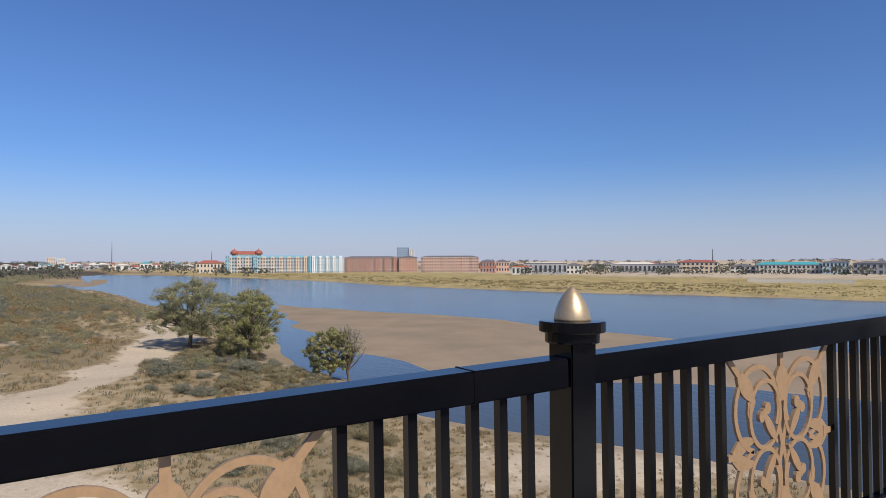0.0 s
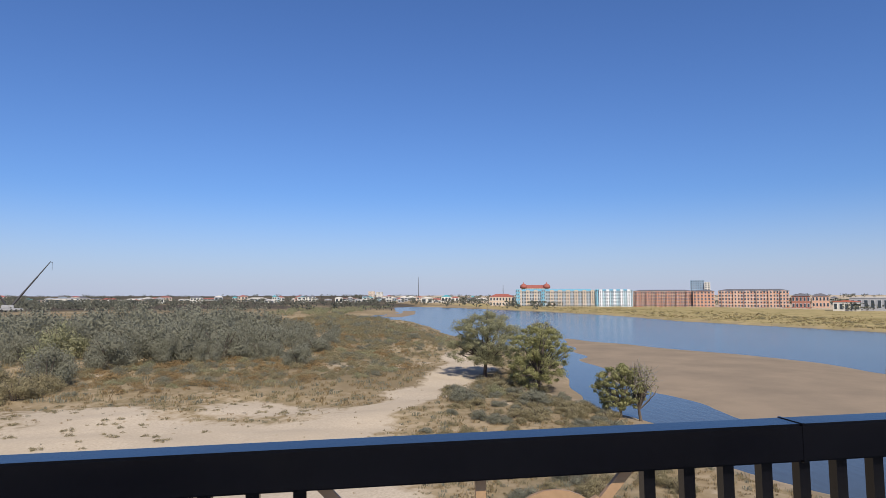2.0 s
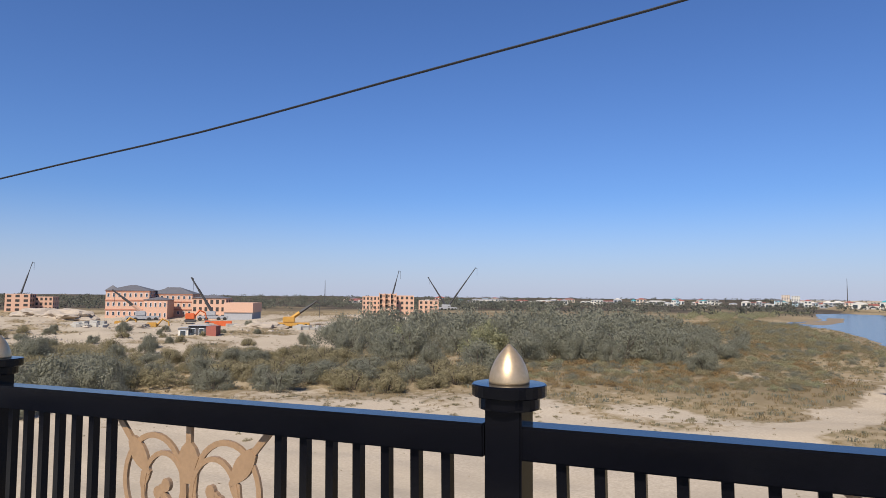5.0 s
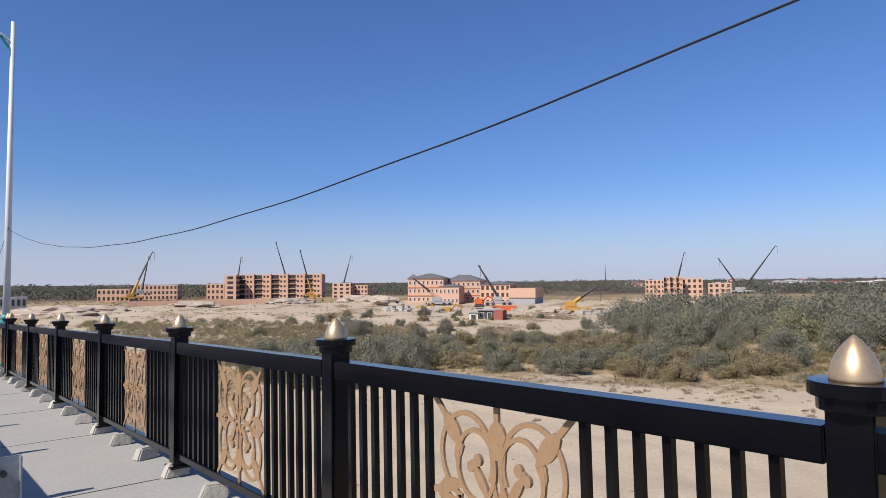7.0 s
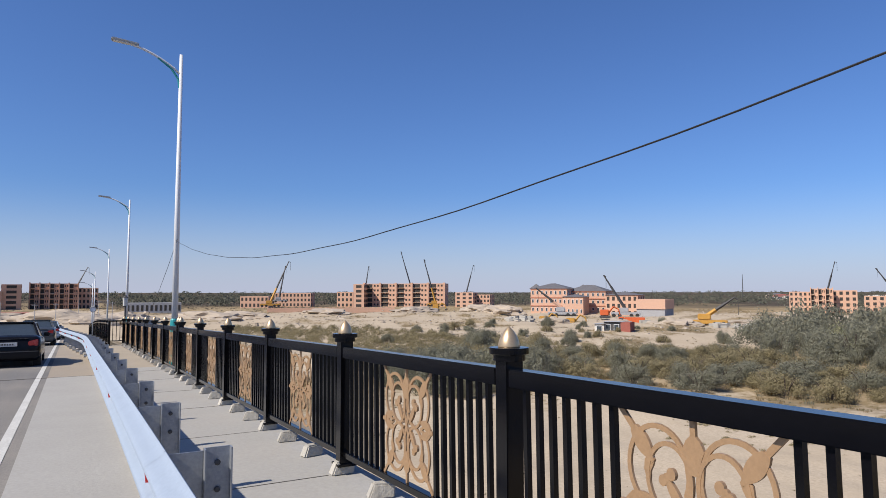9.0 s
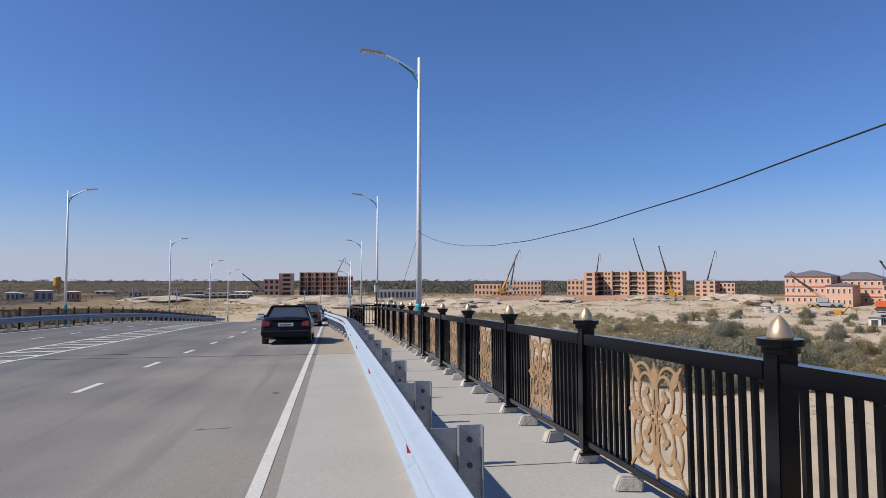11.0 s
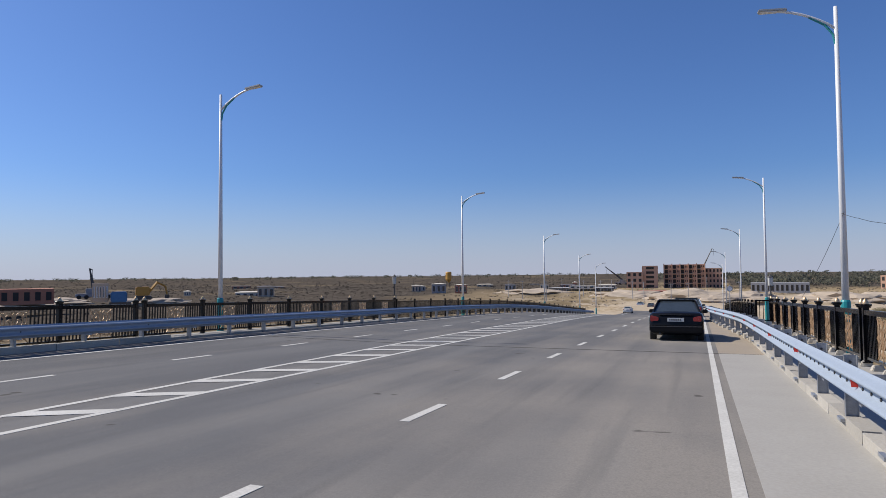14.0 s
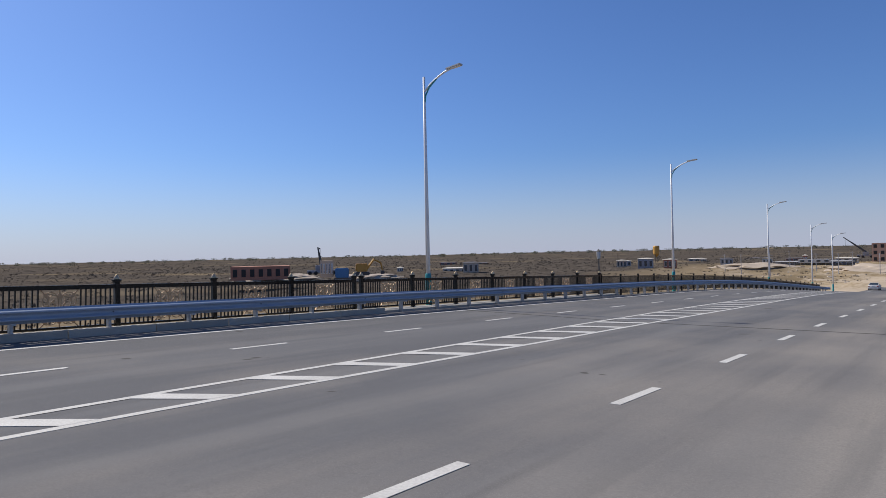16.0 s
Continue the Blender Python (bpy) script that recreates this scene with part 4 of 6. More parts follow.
def ground_material():
    m = bpy.data.materials.new("sandy_ground")
    m.use_nodes = True
    nt = m.node_tree
    n, l = nt.nodes, nt.links
    p = n["Principled BSDF"]
    geo = n.new("ShaderNodeNewGeometry")

    def noise_node(scale, detail=6, rough=0.6):
        t = n.new("ShaderNodeTexNoise")
        t.inputs["Scale"].default_value, t.inputs["Detail"].default_value, t.inputs["Roughness"].default_value = scale, detail, rough
        l.new(geo.outputs["Position"], t.inputs["Vector"])
        return t.outputs[0]

    def blend(fac, a, b):
        x = n.new("ShaderNodeMix")
        x.data_type = "RGBA"
        for s, v in ((6, a), (7, b)):
            if isinstance(v, tuple):
                x.inputs[s].default_value = (*v, 1)
            else:
                l.new(v, x.inputs[s])
        l.new(fac, x.inputs[0])
        return x.outputs[2]

    def span(v, lo, hi, a=0.0, b=1.0):
        x = n.new("ShaderNodeMapRange")
        x.inputs[1].default_value, x.inputs[2].default_value, x.inputs[3].default_value, x.inputs[4].default_value = lo, hi, a, b
        l.new(v, x.inputs[0])
        return x.outputs[0]

    def attr(name):
        x = n.new("ShaderNodeAttribute")
        x.attribute_name = name
        return x.outputs["Fac"]

    n1, n2, n3, n4 = noise_node(0.9), noise_node(0.12), noise_node(6.0), noise_node(0.02, 8)
    sand = blend(span(n3, 0.35, 0.65), blend(span(n2, 0.4, 0.6), (0.50, 0.417, 0.315), (0.435, 0.36, 0.268)), (0.395, 0.325, 0.24))
    scrub = blend(span(n1, 0.42, 0.6), blend(span(n2, 0.35, 0.65), (0.29, 0.215, 0.125), (0.22, 0.175, 0.10)), (0.37, 0.29, 0.19))
    scrub = blend(span(n4, 0.45, 0.62), scrub, (0.20, 0.155, 0.095))
    edge = n.new("ShaderNodeMath")
    edge.operation = "MULTIPLY_ADD"
    l.new(n1, edge.inputs[0])
    edge.inputs[1].default_value = 0.9
    l.new(attr("sand"), edge.inputs[2])
    ground = blend(span(edge.outputs[0], 0.72, 1.0), scrub, sand)
    straw = blend(span(n2, 0.4, 0.6), (0.37, 0.29, 0.145), (0.27, 0.225, 0.11))
    # brown of the scrub, darkened for the shaded sides of backlit bushes
    shaded_heath = blend(span(n1, 0.4, 0.6), blend(span(n2, 0.42, 0.58), (0.088, 0.074, 0.062), (0.135, 0.115, 0.095)), (0.066, 0.057, 0.048))
    ground = blend(span(attr("shaded_heath"), 0.1, 0.75), ground, shaded_heath)
    ground = blend(attr("grass"), ground, straw)
    mud = blend(span(n2, 0.35, 0.65), (0.275, 0.215, 0.155), (0.22, 0.175, 0.13))
    ground = blend(attr("mud"), ground, mud)
    l.new(ground, p.inputs["Base Color"])
    p.inputs["Roughness"].default_value = 0.95
    p.inputs["Specular IOR Level"].default_value = 0.0
    b = n.new("ShaderNodeBump")
    b.inputs["Strength"].default_value, b.inputs["Distance"].default_value = 0.6, 0.12
    l.new(n1, b.inputs["Height"])
    l.new(b.outputs[0], p.inputs["Normal"])
    return m


me.materials.append(ground_material())
tagged(new("ground", me), "pale sandy plain with dry scrub and a wheel track", "ground", kind="structure")


def height(x, y):
    return float(relief(np.array([float(x)]), np.array([float(y)]))[0][0])


def water_material():
    m = bpy.data.materials.new("river_water")
    m.use_nodes = True
    n, l = m.node_tree.nodes, m.node_tree.links
    p = n["Principled BSDF"]
    geo = n.new("ShaderNodeNewGeometry")
    mp = n.new("ShaderNodeMapping")
    mp.inputs["Scale"].default_value = (0.35, 1.2, 1)
    mp.inputs["Rotation"].default_value = (0, 0, radians(20))
    l.new(geo.outputs["Position"], mp.inputs["Vector"])
    a = n.new("ShaderNodeTexNoise")
    a.inputs["Scale"].default_value, a.inputs["Detail"].default_value = 1.6, 6
    l.new(mp.outputs[0], a.inputs["Vector"])
    big = n.new("ShaderNodeTexNoise")
    big.inputs["Scale"].default_value, big.inputs["Detail"].default_value = 0.045, 5
    l.new(mp.outputs[0], big.inputs["Vector"])
    r = n.new("ShaderNodeMapRange")
    r.inputs[1].default_value, r.inputs[2].default_value, r.inputs[3].default_value, r.inputs[4].default_value = 0.35, 0.65, 0.45, 1.0
    l.new(big.outputs[0], r.inputs[0])
    b = n.new("ShaderNodeBump")
    b.inputs["Distance"].default_value = 0.035
    l.new(r.outputs[0], b.inputs["Strength"])
    l.new(a.outputs[0], b.inputs["Height"])
    l.new(b.outputs[0], p.inputs["Normal"])
    p.inputs["Base Color"].default_value = (0.055, 0.062, 0.06, 1)
    p.inputs["Roughness"].default_value = 0.16
    p.inputs["IOR"].default_value = 1.33
    return m


bm = bmesh.new()
bm.faces.new([bm.verts.new((x, y, WATER)) for x, y in ((-420, -300), (600, -300), (600, 0), (-420, 0))])
tagged(obj("water", bm, water_material()), "calm blue river with faint ripples", "water", kind="structure")


# ---- plants ----
def leaf_cloud(r, blobs, count, size, flat=0.8):
    """Many small leaves in a few overlapping clumps."""
    bm = bmesh.new()
    for _ in range(count):
        c, rad = blobs[r.randrange(len(blobs))]
        d = Vector((r.gauss(0, 1), r.gauss(0, 1), r.gauss(0, 1))).normalized()
        p = Vector(c) + Vector((d.x * rad[0], d.y * rad[1], d.z * rad[2])) * (r.random() ** 0.33) * max(0.2, r.gauss(0.95, 0.24))
        if p.z < 0.02:
            p.z = r.uniform(0.02, 0.2)
        s = size * r.uniform(0.6, 1.4)
        u = Vector((r.gauss(0, 1), r.gauss(0, 1), r.gauss(0, 1))).normalized()
        u = (u - d * u.dot(d) * 0.7).normalized()
        v = u.cross(d if abs(u.dot(d)) < 0.9 else Vector((0, 0, 1))).normalized()
        a, b, cc, e = p - u * s, p + v * s * 0.5, p + u * s, p - v * s * 0.5
        bm.faces.new([bm.verts.new(w) for w in (a, b, cc, e)])
    return bm


def bush_mesh(seed, count, size, lumps, material, tall=1.0):
    r = random.Random(seed)
    blobs = []
    for k in range(lumps):
        a, d = r.uniform(0, 6.283), r.random() ** 0.5 * 0.62
        h = r.uniform(0.35, 0.75) * (1.1 - d * 0.7) * tall
        blobs.append(((math.cos(a) * d, math.sin(a) * d, h), (r.uniform(0.22, 0.42), r.uniform(0.22, 0.42), r.uniform(0.18, 0.36) * tall)))
    for k in range(lumps // 2):
        a = r.uniform(0, 6.283)
        blobs.append(((math.cos(a) * 0.6, math.sin(a) * 0.6, 0.2), (0.35, 0.35, 0.22)))
    bm = leaf_cloud(r, blobs, count, size)
    me = bpy.data.meshes.new("foliage")
    bm.to_mesh(me)
    bm.free()
    me.materials.append(material)
    return me


def stem_mesh(seed):
    r = random.Random(seed)
    bm = bmesh.new()
    for k in range(6):
        a = r.uniform(0, 6.28)
        add_tube(bm, [(0.05 * math.cos(a), 0.05 * math.sin(a), -0.1), (0.2 * math.cos(a), 0.2 * math.sin(a), 0.3), (0.45 * math.cos(a), 0.45 * math.sin(a), 0.65)], [0.03, 0.02, 0.008], 5)
    me = bpy.data.meshes.new("stem")
    bm.to_mesh(me)
    bm.free()
    me.materials.append(M_BARK)
    return me


STEMS = [stem_mesh(s) for s in (1, 2)]
SILVER = [bush_mesh(s, 9000, 0.026, 17, M_LEAF_S) for s in range(10, 16)]
OLIVE = [bush_mesh(s, 5000, 0.03, 12, M_LEAF_O, 0.9) for s in range(20, 26)]
RUST = [bush_mesh(s, 3600, 0.034, 11, M_RUST, 0.9) for s in range(40, 43)]
GREEN = [bush_mesh(s, 4500, 0.032, 11, M_LEAF_G, 0.9) for s in range(30, 33)]


def bush(kinds, x, y, w, h, label, group, r):
    m = Matrix.LocRotScale((x, y, height(x, y) - 0.05), Euler((0, 0, r.uniform(0, 6.28))), (w / 2, w / 2, h))
    b = thing("bush", label, "bush", group, m=m)
    shared("foliage", r.choice(kinds), b, Matrix())
    shared("stem", r.choice(STEMS), b, Matrix())
    return b


def scatter(r, poly, count, gap):
    xs, ys = [p[0] for p in poly], [p[1] for p in poly]
    out = []
    for _ in range(count * 30):
        x, y = r.uniform(min(xs), max(xs)), r.uniform(min(ys), max(ys))
        if signed(np.array([x]), np.array([y]), poly)[0] > 0 and all((x - a) ** 2 + (y - b) ** 2 > gap * gap for a, b in out):
            out.append((x, y))
            if len(out) == count:
                break
    return out


rnd = random.Random(5)
MASS = [(79.4, 45.9), (76.6, 30.6), (90.2, 26.2), (100.9, 14.6), (105.5, 4.7), (155.5, -1.1), (190.1, 38.7), (163.0, 82.9), (121.9, 84.2), (91.4, 64.6)]
thicket = []
for x, y in scatter(rnd, MASS, 115, 5.0):
    deep = min(1.0, max(0.0, (math.hypot(x, y) - 78) / 45))
    h = (rnd.uniform(3.2, 4.8) + rnd.uniform(1.8, 4.8) * deep) * min(1.0, max(0.32, (95 - math.degrees(math.atan2(x, y))) / 13))
    if math.hypot(x, y) < 112:
        bush(SILVER if rnd.random() < 0.75 else GREEN, x, y, h * rnd.uniform(1.25, 1.7), h, "tall silvery grey-green shrub in a dense thicket", "silvery shrubs", rnd)
    else:
        thicket.append((x, y, h * rnd.uniform(1.25, 1.7), h))
FRONT = [(41.4, 71.0), (47.5, 56.8), (54.8, 39.8), (61.2, 27.9), (74.6, 27.5), (77.3, 45.8), (87.3, 66.5), (60.7, 77.7)]
for x, y in scatter(rnd, FRONT, 95, 2.5):
    h = rnd.uniform(1.5, 2.9)
    bush(OLIVE if rnd.random() < 0.8 else SILVER, x, y, h * rnd.uniform(1.6, 2.4), h, "low brown-olive shrub on sandy ground", "low shrubs", rnd)
SIDE = [(31, 48), (39, 49), (46, 58), (40, 68), (27, 62)]
for x, y in scatter(rnd, SIDE, 18, 3.4):
    h = rnd.uniform(2.6, 4.6)
    bush(SILVER, x, y, h * rnd.uniform(1.3, 1.8), h, "grey-green shrub standing alone on sand", "silvery shrubs", rnd)
BAND = [(29, 72), (43, 69), (60, 76), (78, 92), (60, 108), (36, 96)]
spots = [(x, y, h * rnd.uniform(1.8, 2.6), h) for x, y in scatter(rnd, BAND, 130, 2.6) for h in [rnd.uniform(0.9, 1.8)]]
OPEN = [(70.9, 65.9), (111.5, 95.9), (152.2, 117.9), (90.9, 156.6), (40.4, 114.2), (50.5, 88.7)]
for x, y in scatter(rnd, OPEN, 32, 7):
    h = rnd.uniform(1.2, 3.2)
    bush(SILVER if rnd.random() < 0.6 else OLIVE, x, y, h * rnd.uniform(1.2, 1.8), h, "small dry shrub on open sand", "low shrubs", rnd)
def shrub_cover(spots, kinds, label, r):
    """Shrubs too many to pick apart, joined."""
    vs, fs, base = [], [], 0
    for x, y, w, h in spots:
        me = r.choice(kinds)
        co = np.empty(len(me.vertices) * 3)
        me.vertices.foreach_get("co", co)
        far = math.hypot(x, y)
        co = co.reshape(-1, 4, 3)[:: 3 if far < 80 else 5 if far < 130 else 8]
        mid = co.mean(1, keepdims=True)
        co = (mid + (co - mid) * (1.0 if far < 80 else 1.3 if far < 130 else 1.65)).reshape(-1, 3)
        a = r.uniform(0, 6.28)
        rot = np.array([[math.cos(a) * w / 2, -math.sin(a) * w / 2, 0], [math.sin(a) * w / 2, math.cos(a) * w / 2, 0], [0, 0, h]])
        vs.append(co @ rot.T + (x, y, height(x, y) - 0.05))
        fs.append(base + np.arange(len(co)).reshape(-1, 4))
        base += len(co)
    m = bpy.data.meshes.new("shrubs")
    m.from_pydata(np.concatenate(vs).tolist(), [], np.concatenate(fs).tolist())
    m.materials.append(kinds[0].materials[0])
    return tagged(new("shrubs", m), label, "shrubs", kind="stuff")


SHORE = [(54.3, -7.6), (75.0, -8.7), (102.5, -17.5), (129.7, -4.2), (155.5, -1.1), (268.8, 12.1), (341.6, 7.3), (264.8, -12.2), (156.4, -19.1), (103.0, -26.6), (80.0, -22.6), (63.3, -19.3), (53.0, -19.8), (42.5, -18.2)]
cover = {0: [], 1: [], 2: []}
for x, y in scatter(rnd, SHORE, 230, 2.6):
    if along(np.array([x]), np.array([y]), TRACK)[0] < 4.5:
        continue
    far = math.hypot(x, y)
    h = rnd.uniform(0.6, 1.3) * (1 + far / 260)
    k = 0 if rnd.random() < 0.6 else 1 if rnd.random() < 0.4 else 2
    if far < 84:
        bush((OLIVE, GREEN, SILVER)[k], x, y, h * rnd.uniform(1.7, 2.6), h, "low dry shrub near the river bank", "low shrubs", rnd)
    else:
        cover[k].append((x, y, h * rnd.uniform(1.7, 2.6), h))
for x, y in scatter(rnd, [(279.7, 0.5), (310.6, 5.9), (436.2, -20.6), (499.0, -32.9), (433.8, 29.6), (309.1, 39.0)], 60, 6):
    h = rnd.uniform(2.0, 4.0)
    cover[1].append((x, y, h * 1.9, h))
for x, y in scatter(rnd, [(46, -6), (65, -11), (75, -16), (62, -21.5), (47, -21), (35, -17), (27, -17), (25, -11), (31, -8)], 105, 1.35):
    if along(np.array([x]), np.array([y]), TRACK)[0] > 2.2:
        h = rnd.uniform(0.4, 1.05)
        bush(OLIVE if rnd.random() < 0.65 else SILVER, x, y, h * rnd.uniform(1.9, 3.0), h, "low dry shrub on the bank below the bridge", "low shrubs", rnd)
meadow, rusty = [], []
for x, y in scatter(rnd, [(66, 16), (72, -2), (86, -10), (150, -2), (112, 5), (108, 14), (92, 27), (76, 31), (66, 27)], 330, 1.6):
    if along(np.array([x]), np.array([y]), TRACK)[0] > 4.0:
        h = rnd.uniform(0.45, 1.2)
        rnd.choice((meadow, meadow, rusty, rusty, cover[2], cover[1])).append((x, y, h * rnd.uniform(2.0, 3.2), h))
for x, y, h in ((97.9, 9.6, 3.6), (88.6, 5.4, 3.5), (101.2, 15.6, 4.6), (92.5, 17.4, 3.9), (74.5, 29.9, 4.8), (100.8, 12.2, 3.5), (91.3, 22.1, 4.6), (118, 6.5, 3.0), (141, 2.5, 2.6),
                (60.3, 92.1, 4.6), (56.5, 86.0, 3.8), (45.8, 60.2, 4.6), (47.5, 58.9, 4.2), (66.4, 66.9, 2.9), (72.9, 84.6, 2.8), (104.2, 78.4, 3.0), (81.1, 70.9, 2.2), (88.0, 96.5, 1.7)):
    bush(SILVER, x, y, h * rnd.uniform(1.15, 1.45), h, "rounded silvery shrub standing before the thicket", "silvery shrubs", rnd)
for x, y in scatter(rnd, [(68, 14), (88, -8), (104, -14), (156, -15), (262, -9), (335, 6), (269, 16), (190, 32), (156, 2), (106, 7), (94, 25), (76, 29)], 420, 2.0):
    if along(np.array([x]), np.array([y]), TRACK)[0] > 4.2:
        h = rnd.uniform(0.5, 1.1) * (1 + math.hypot(x, y) / 300)
        rnd.choice((meadow, meadow, meadow, rusty, cover[2], cover[0])).append((x, y, h * rnd.uniform(2.2, 3.4), h))
for x, y in scatter(rnd, [(36, 86), (47, 83), (52, 72), (66, 84), (74, 100), (66, 118), (58, 136), (48, 152), (34, 160), (28, 132)], 210, 2.6):
    h = rnd.uniform(1.0, 2.0)
    spots.append((x, y, h * rnd.uniform(2.0, 2.8), h))
LOW = [bush_mesh(k, 750, 0.075, 7, M_LEAF_O, 0.8) for k in (60, 61, 62)]
sparse = []
for x, y in scatter(rnd, [(40, 44), (34, 26), (40, 12), (50, -3), (60, -6), (72, -3), (70, 12), (66, 27), (56, 40)], 330, 0.9):
    if along(np.array([x]), np.array([y]), TRACK)[0] > 2.4 and wave(np.array([x]), np.array([y]), 14, 71)[0] > -0.25:
        h = rnd.uniform(0.12, 0.42)
        sparse.append((x, y, h * rnd.uniform(2.2, 4.0), h))
shrub_cover(sparse, LOW, "small dry bushlets scattered on the bare sand", rnd)
bank = []
for x, y in scatter(rnd, [(120, -172), (190, -142), (310, -135), (400, -120), (430, -150), (300, -185), (170, -210)], 80, 6):
    h = rnd.uniform(0.6, 1.5)
    bank.append((x, y, h * 2.6, h))
shrub_cover(bank, OLIVE, "dark scrub dotted over the grass of the far bank", rnd)
shrub_cover(thicket, SILVER, "silvery thicket stretching back from the sand", rnd)
shrub_cover(rusty, RUST, "rust-brown dry scrub on the meadow", rnd)
shrub_cover(meadow, OLIVE, "low brown scrub beside the sandy track", rnd)
shrub_cover(spots, OLIVE, "low olive shrubs at the edge of the site", rnd)
shrub_cover(cover[0], OLIVE, "brown-olive shrubs covering the river meadow", rnd)
shrub_cover(cover[1], GREEN, "dark green shrubs along the river bend", rnd)
shrub_cover(cover[2], SILVER, "grey shrubs scattered on the river meadow", rnd)


def tree(x, y, tall, wide, seed, material, label, leaves=9000, low=0.22, thin=0.0):
    """A short trunk that forks low, with an uneven crown of many leaf clumps on its limbs."""
    r = random.Random(seed)
    t = thing("tree", label, "tree", "riverside trees", m=pose(x, y, height(x, y) - 0.1))
    blobs = []
    for _ in range(190):
        a, u = r.uniform(0, 6.283), r.random() ** 0.5
        k = r.uniform(-1, 1)
        rad = wide / 2 * 0.85 * u * math.sqrt(max(0.05, 1 - 0.75 * k * k))
        c = Vector((rad * math.cos(a), rad * math.sin(a), tall * ((1 + low) / 2 + (1 - low) / 2 * 0.86 * k - 0.10 * u * u)))
        s_ = wide * r.uniform(0.032, 0.078)
        blobs.append((tuple(c), (s_ * r.uniform(0.9, 1.3), s_ * r.uniform(0.9, 1.3), s_ * r.uniform(0.55, 0.85))))
    trunk = bmesh.new()
    fork = Vector((r.uniform(-0.3, 0.3), r.uniform(-0.3, 0.3), tall * 0.24))
    add_tube(trunk, [(0, 0, -0.2), fork * 0.5 + Vector((0.08, 0, 0)), fork], [tall * 0.032, tall * 0.026, tall * 0.023], 8)
    for c, rr in blobs[::5]:
        c = Vector(c)
        mid = fork.lerp(c, 0.5) + Vector((r.gauss(0, 0.2), r.gauss(0, 0.2), r.uniform(-0.1, 0.35)))
        add_tube(trunk, [fork - Vector((0, 0, 0.15)), mid, c, c + (c - mid) * 0.25], [tall * 0.012, tall * 0.008, tall * 0.004, tall * 0.0015], 5)
    part("trunk", trunk, M_BARK, t)
    if thin:
        twigs = bmesh.new()
        for _ in range(150):
            c = Vector(blobs[r.randrange(len(blobs))][0])
            d = Vector((r.gauss(0, 1), r.gauss(0, 1), r.gauss(0.8, 0.7))).normalized()
            add_tube(twigs, [c, c + d * 0.4, c + d * 0.8 + Vector((r.gauss(0, 0.1), 0, 0.1))], [0.02, 0.014, 0.006], 4)
        part("bare_branch", twigs, M_TWIG, t)
    if leaves:
        part("crown", leaf_cloud(r, blobs, int(leaves * 2.6), 0.07), material, t)
    return t


tree(76.4, -16.5, 8.1, 10.8, 3, M_LEAF_G, "old riverside tree with an olive-green crown", 19000)
tree(64.9, -19.5, 7.0, 8.0, 8, M_LEAF_Y, "rounded riverside tree with yellow-green leaves", 12000, 0.14)
tree(70.5, -21.4, 7.3, 5.6, 12, M_LEAF_G, "riverside tree with thin brownish leaves", 4500, 0.3, 1.0)
tree(51.6, -22.3, 4.6, 4.7, 21, M_LEAF_Y, "small tree at the water with yellow-green leaves", 7500, 0.2)
tree(50.7, -23.7, 4.7, 3.2, 22, M_LEAF_Y, "bare grey sapling among the leaves", 250, 0.5, 1.0)


def tufts(name, label, count, where, material, h0, h1, seed, blades=14):
    """Dry tufts on the ground, too many to count."""
    rs = np.random.RandomState(seed)
    px, py = where(rs, count)
    z, sand, mud, grass, shaded_heath = relief(px, py)
    keep = (z > WATER + 0.15) & (rs.rand(len(px)) > np.clip(sand * 1.15, 0, 0.985)) & (mud < 0.4) & ~((px > -17.5) & (px < 4.6) & (py < 180))
    px, py, z, sand = px[keep], py[keep], z[keep], sand[keep]
    n = len(px)
    h = rs.uniform(h0, h1, n) * (1 + np.minimum(np.hypot(px, py), 240) / 300) * (1 - 0.6 * np.clip(sand * 1.6, 0, 1)) * np.clip(np.hypot(px, py) / 70, 0.55, 1)
    verts, fcs = [], []
    for b in range(blades):
        a = rs.uniform(0, 6.283, n)
        lean = rs.uniform(0.0, 0.7, n) * h
        w = h * rs.uniform(0.035, 0.10, n)
        bx, by = px + rs.normal(0, 0.55, n) * h, py + rs.normal(0, 0.55, n) * h
        s = np.stack([-np.sin(a) * w, np.cos(a) * w, 0 * w], 1)
        base = np.stack([bx, by, z - 0.03], 1)
        mid = np.stack([bx + np.cos(a) * lean * 0.5, by + np.sin(a) * lean * 0.5, z + h * rs.uniform(0.4, 0.7, n)], 1)
        tip = np.stack([bx + np.cos(a) * lean, by + np.sin(a) * lean, z + h * rs.uniform(0.6, 1.0, n)], 1)
        i0 = len(verts) and sum(len(v) for v in verts)
        verts += [base - s * 0.5, base + s * 0.5, mid + s, tip, mid - s]
        k = i0 + np.arange(n)
        fcs.append(np.stack([k, k + n, k + 2 * n, k + 3 * n, k + 4 * n], 1))
    m = bpy.data.meshes.new(name)
    m.from_pydata(np.concatenate(verts).tolist(), [], np.concatenate(fcs).tolist())
    m.materials.append(material)
    return tagged(new(name, m), label, "scrub", kind="stuff")


def fan(a0, a1, r0, r1, power=1.5):
    def where(rs, n):
        a, r = np.radians(rs.uniform(a0, a1, n)), r0 + (r1 - r0) * rs.rand(n) ** power
        return r * np.sin(a), r * np.cos(a)
    return where


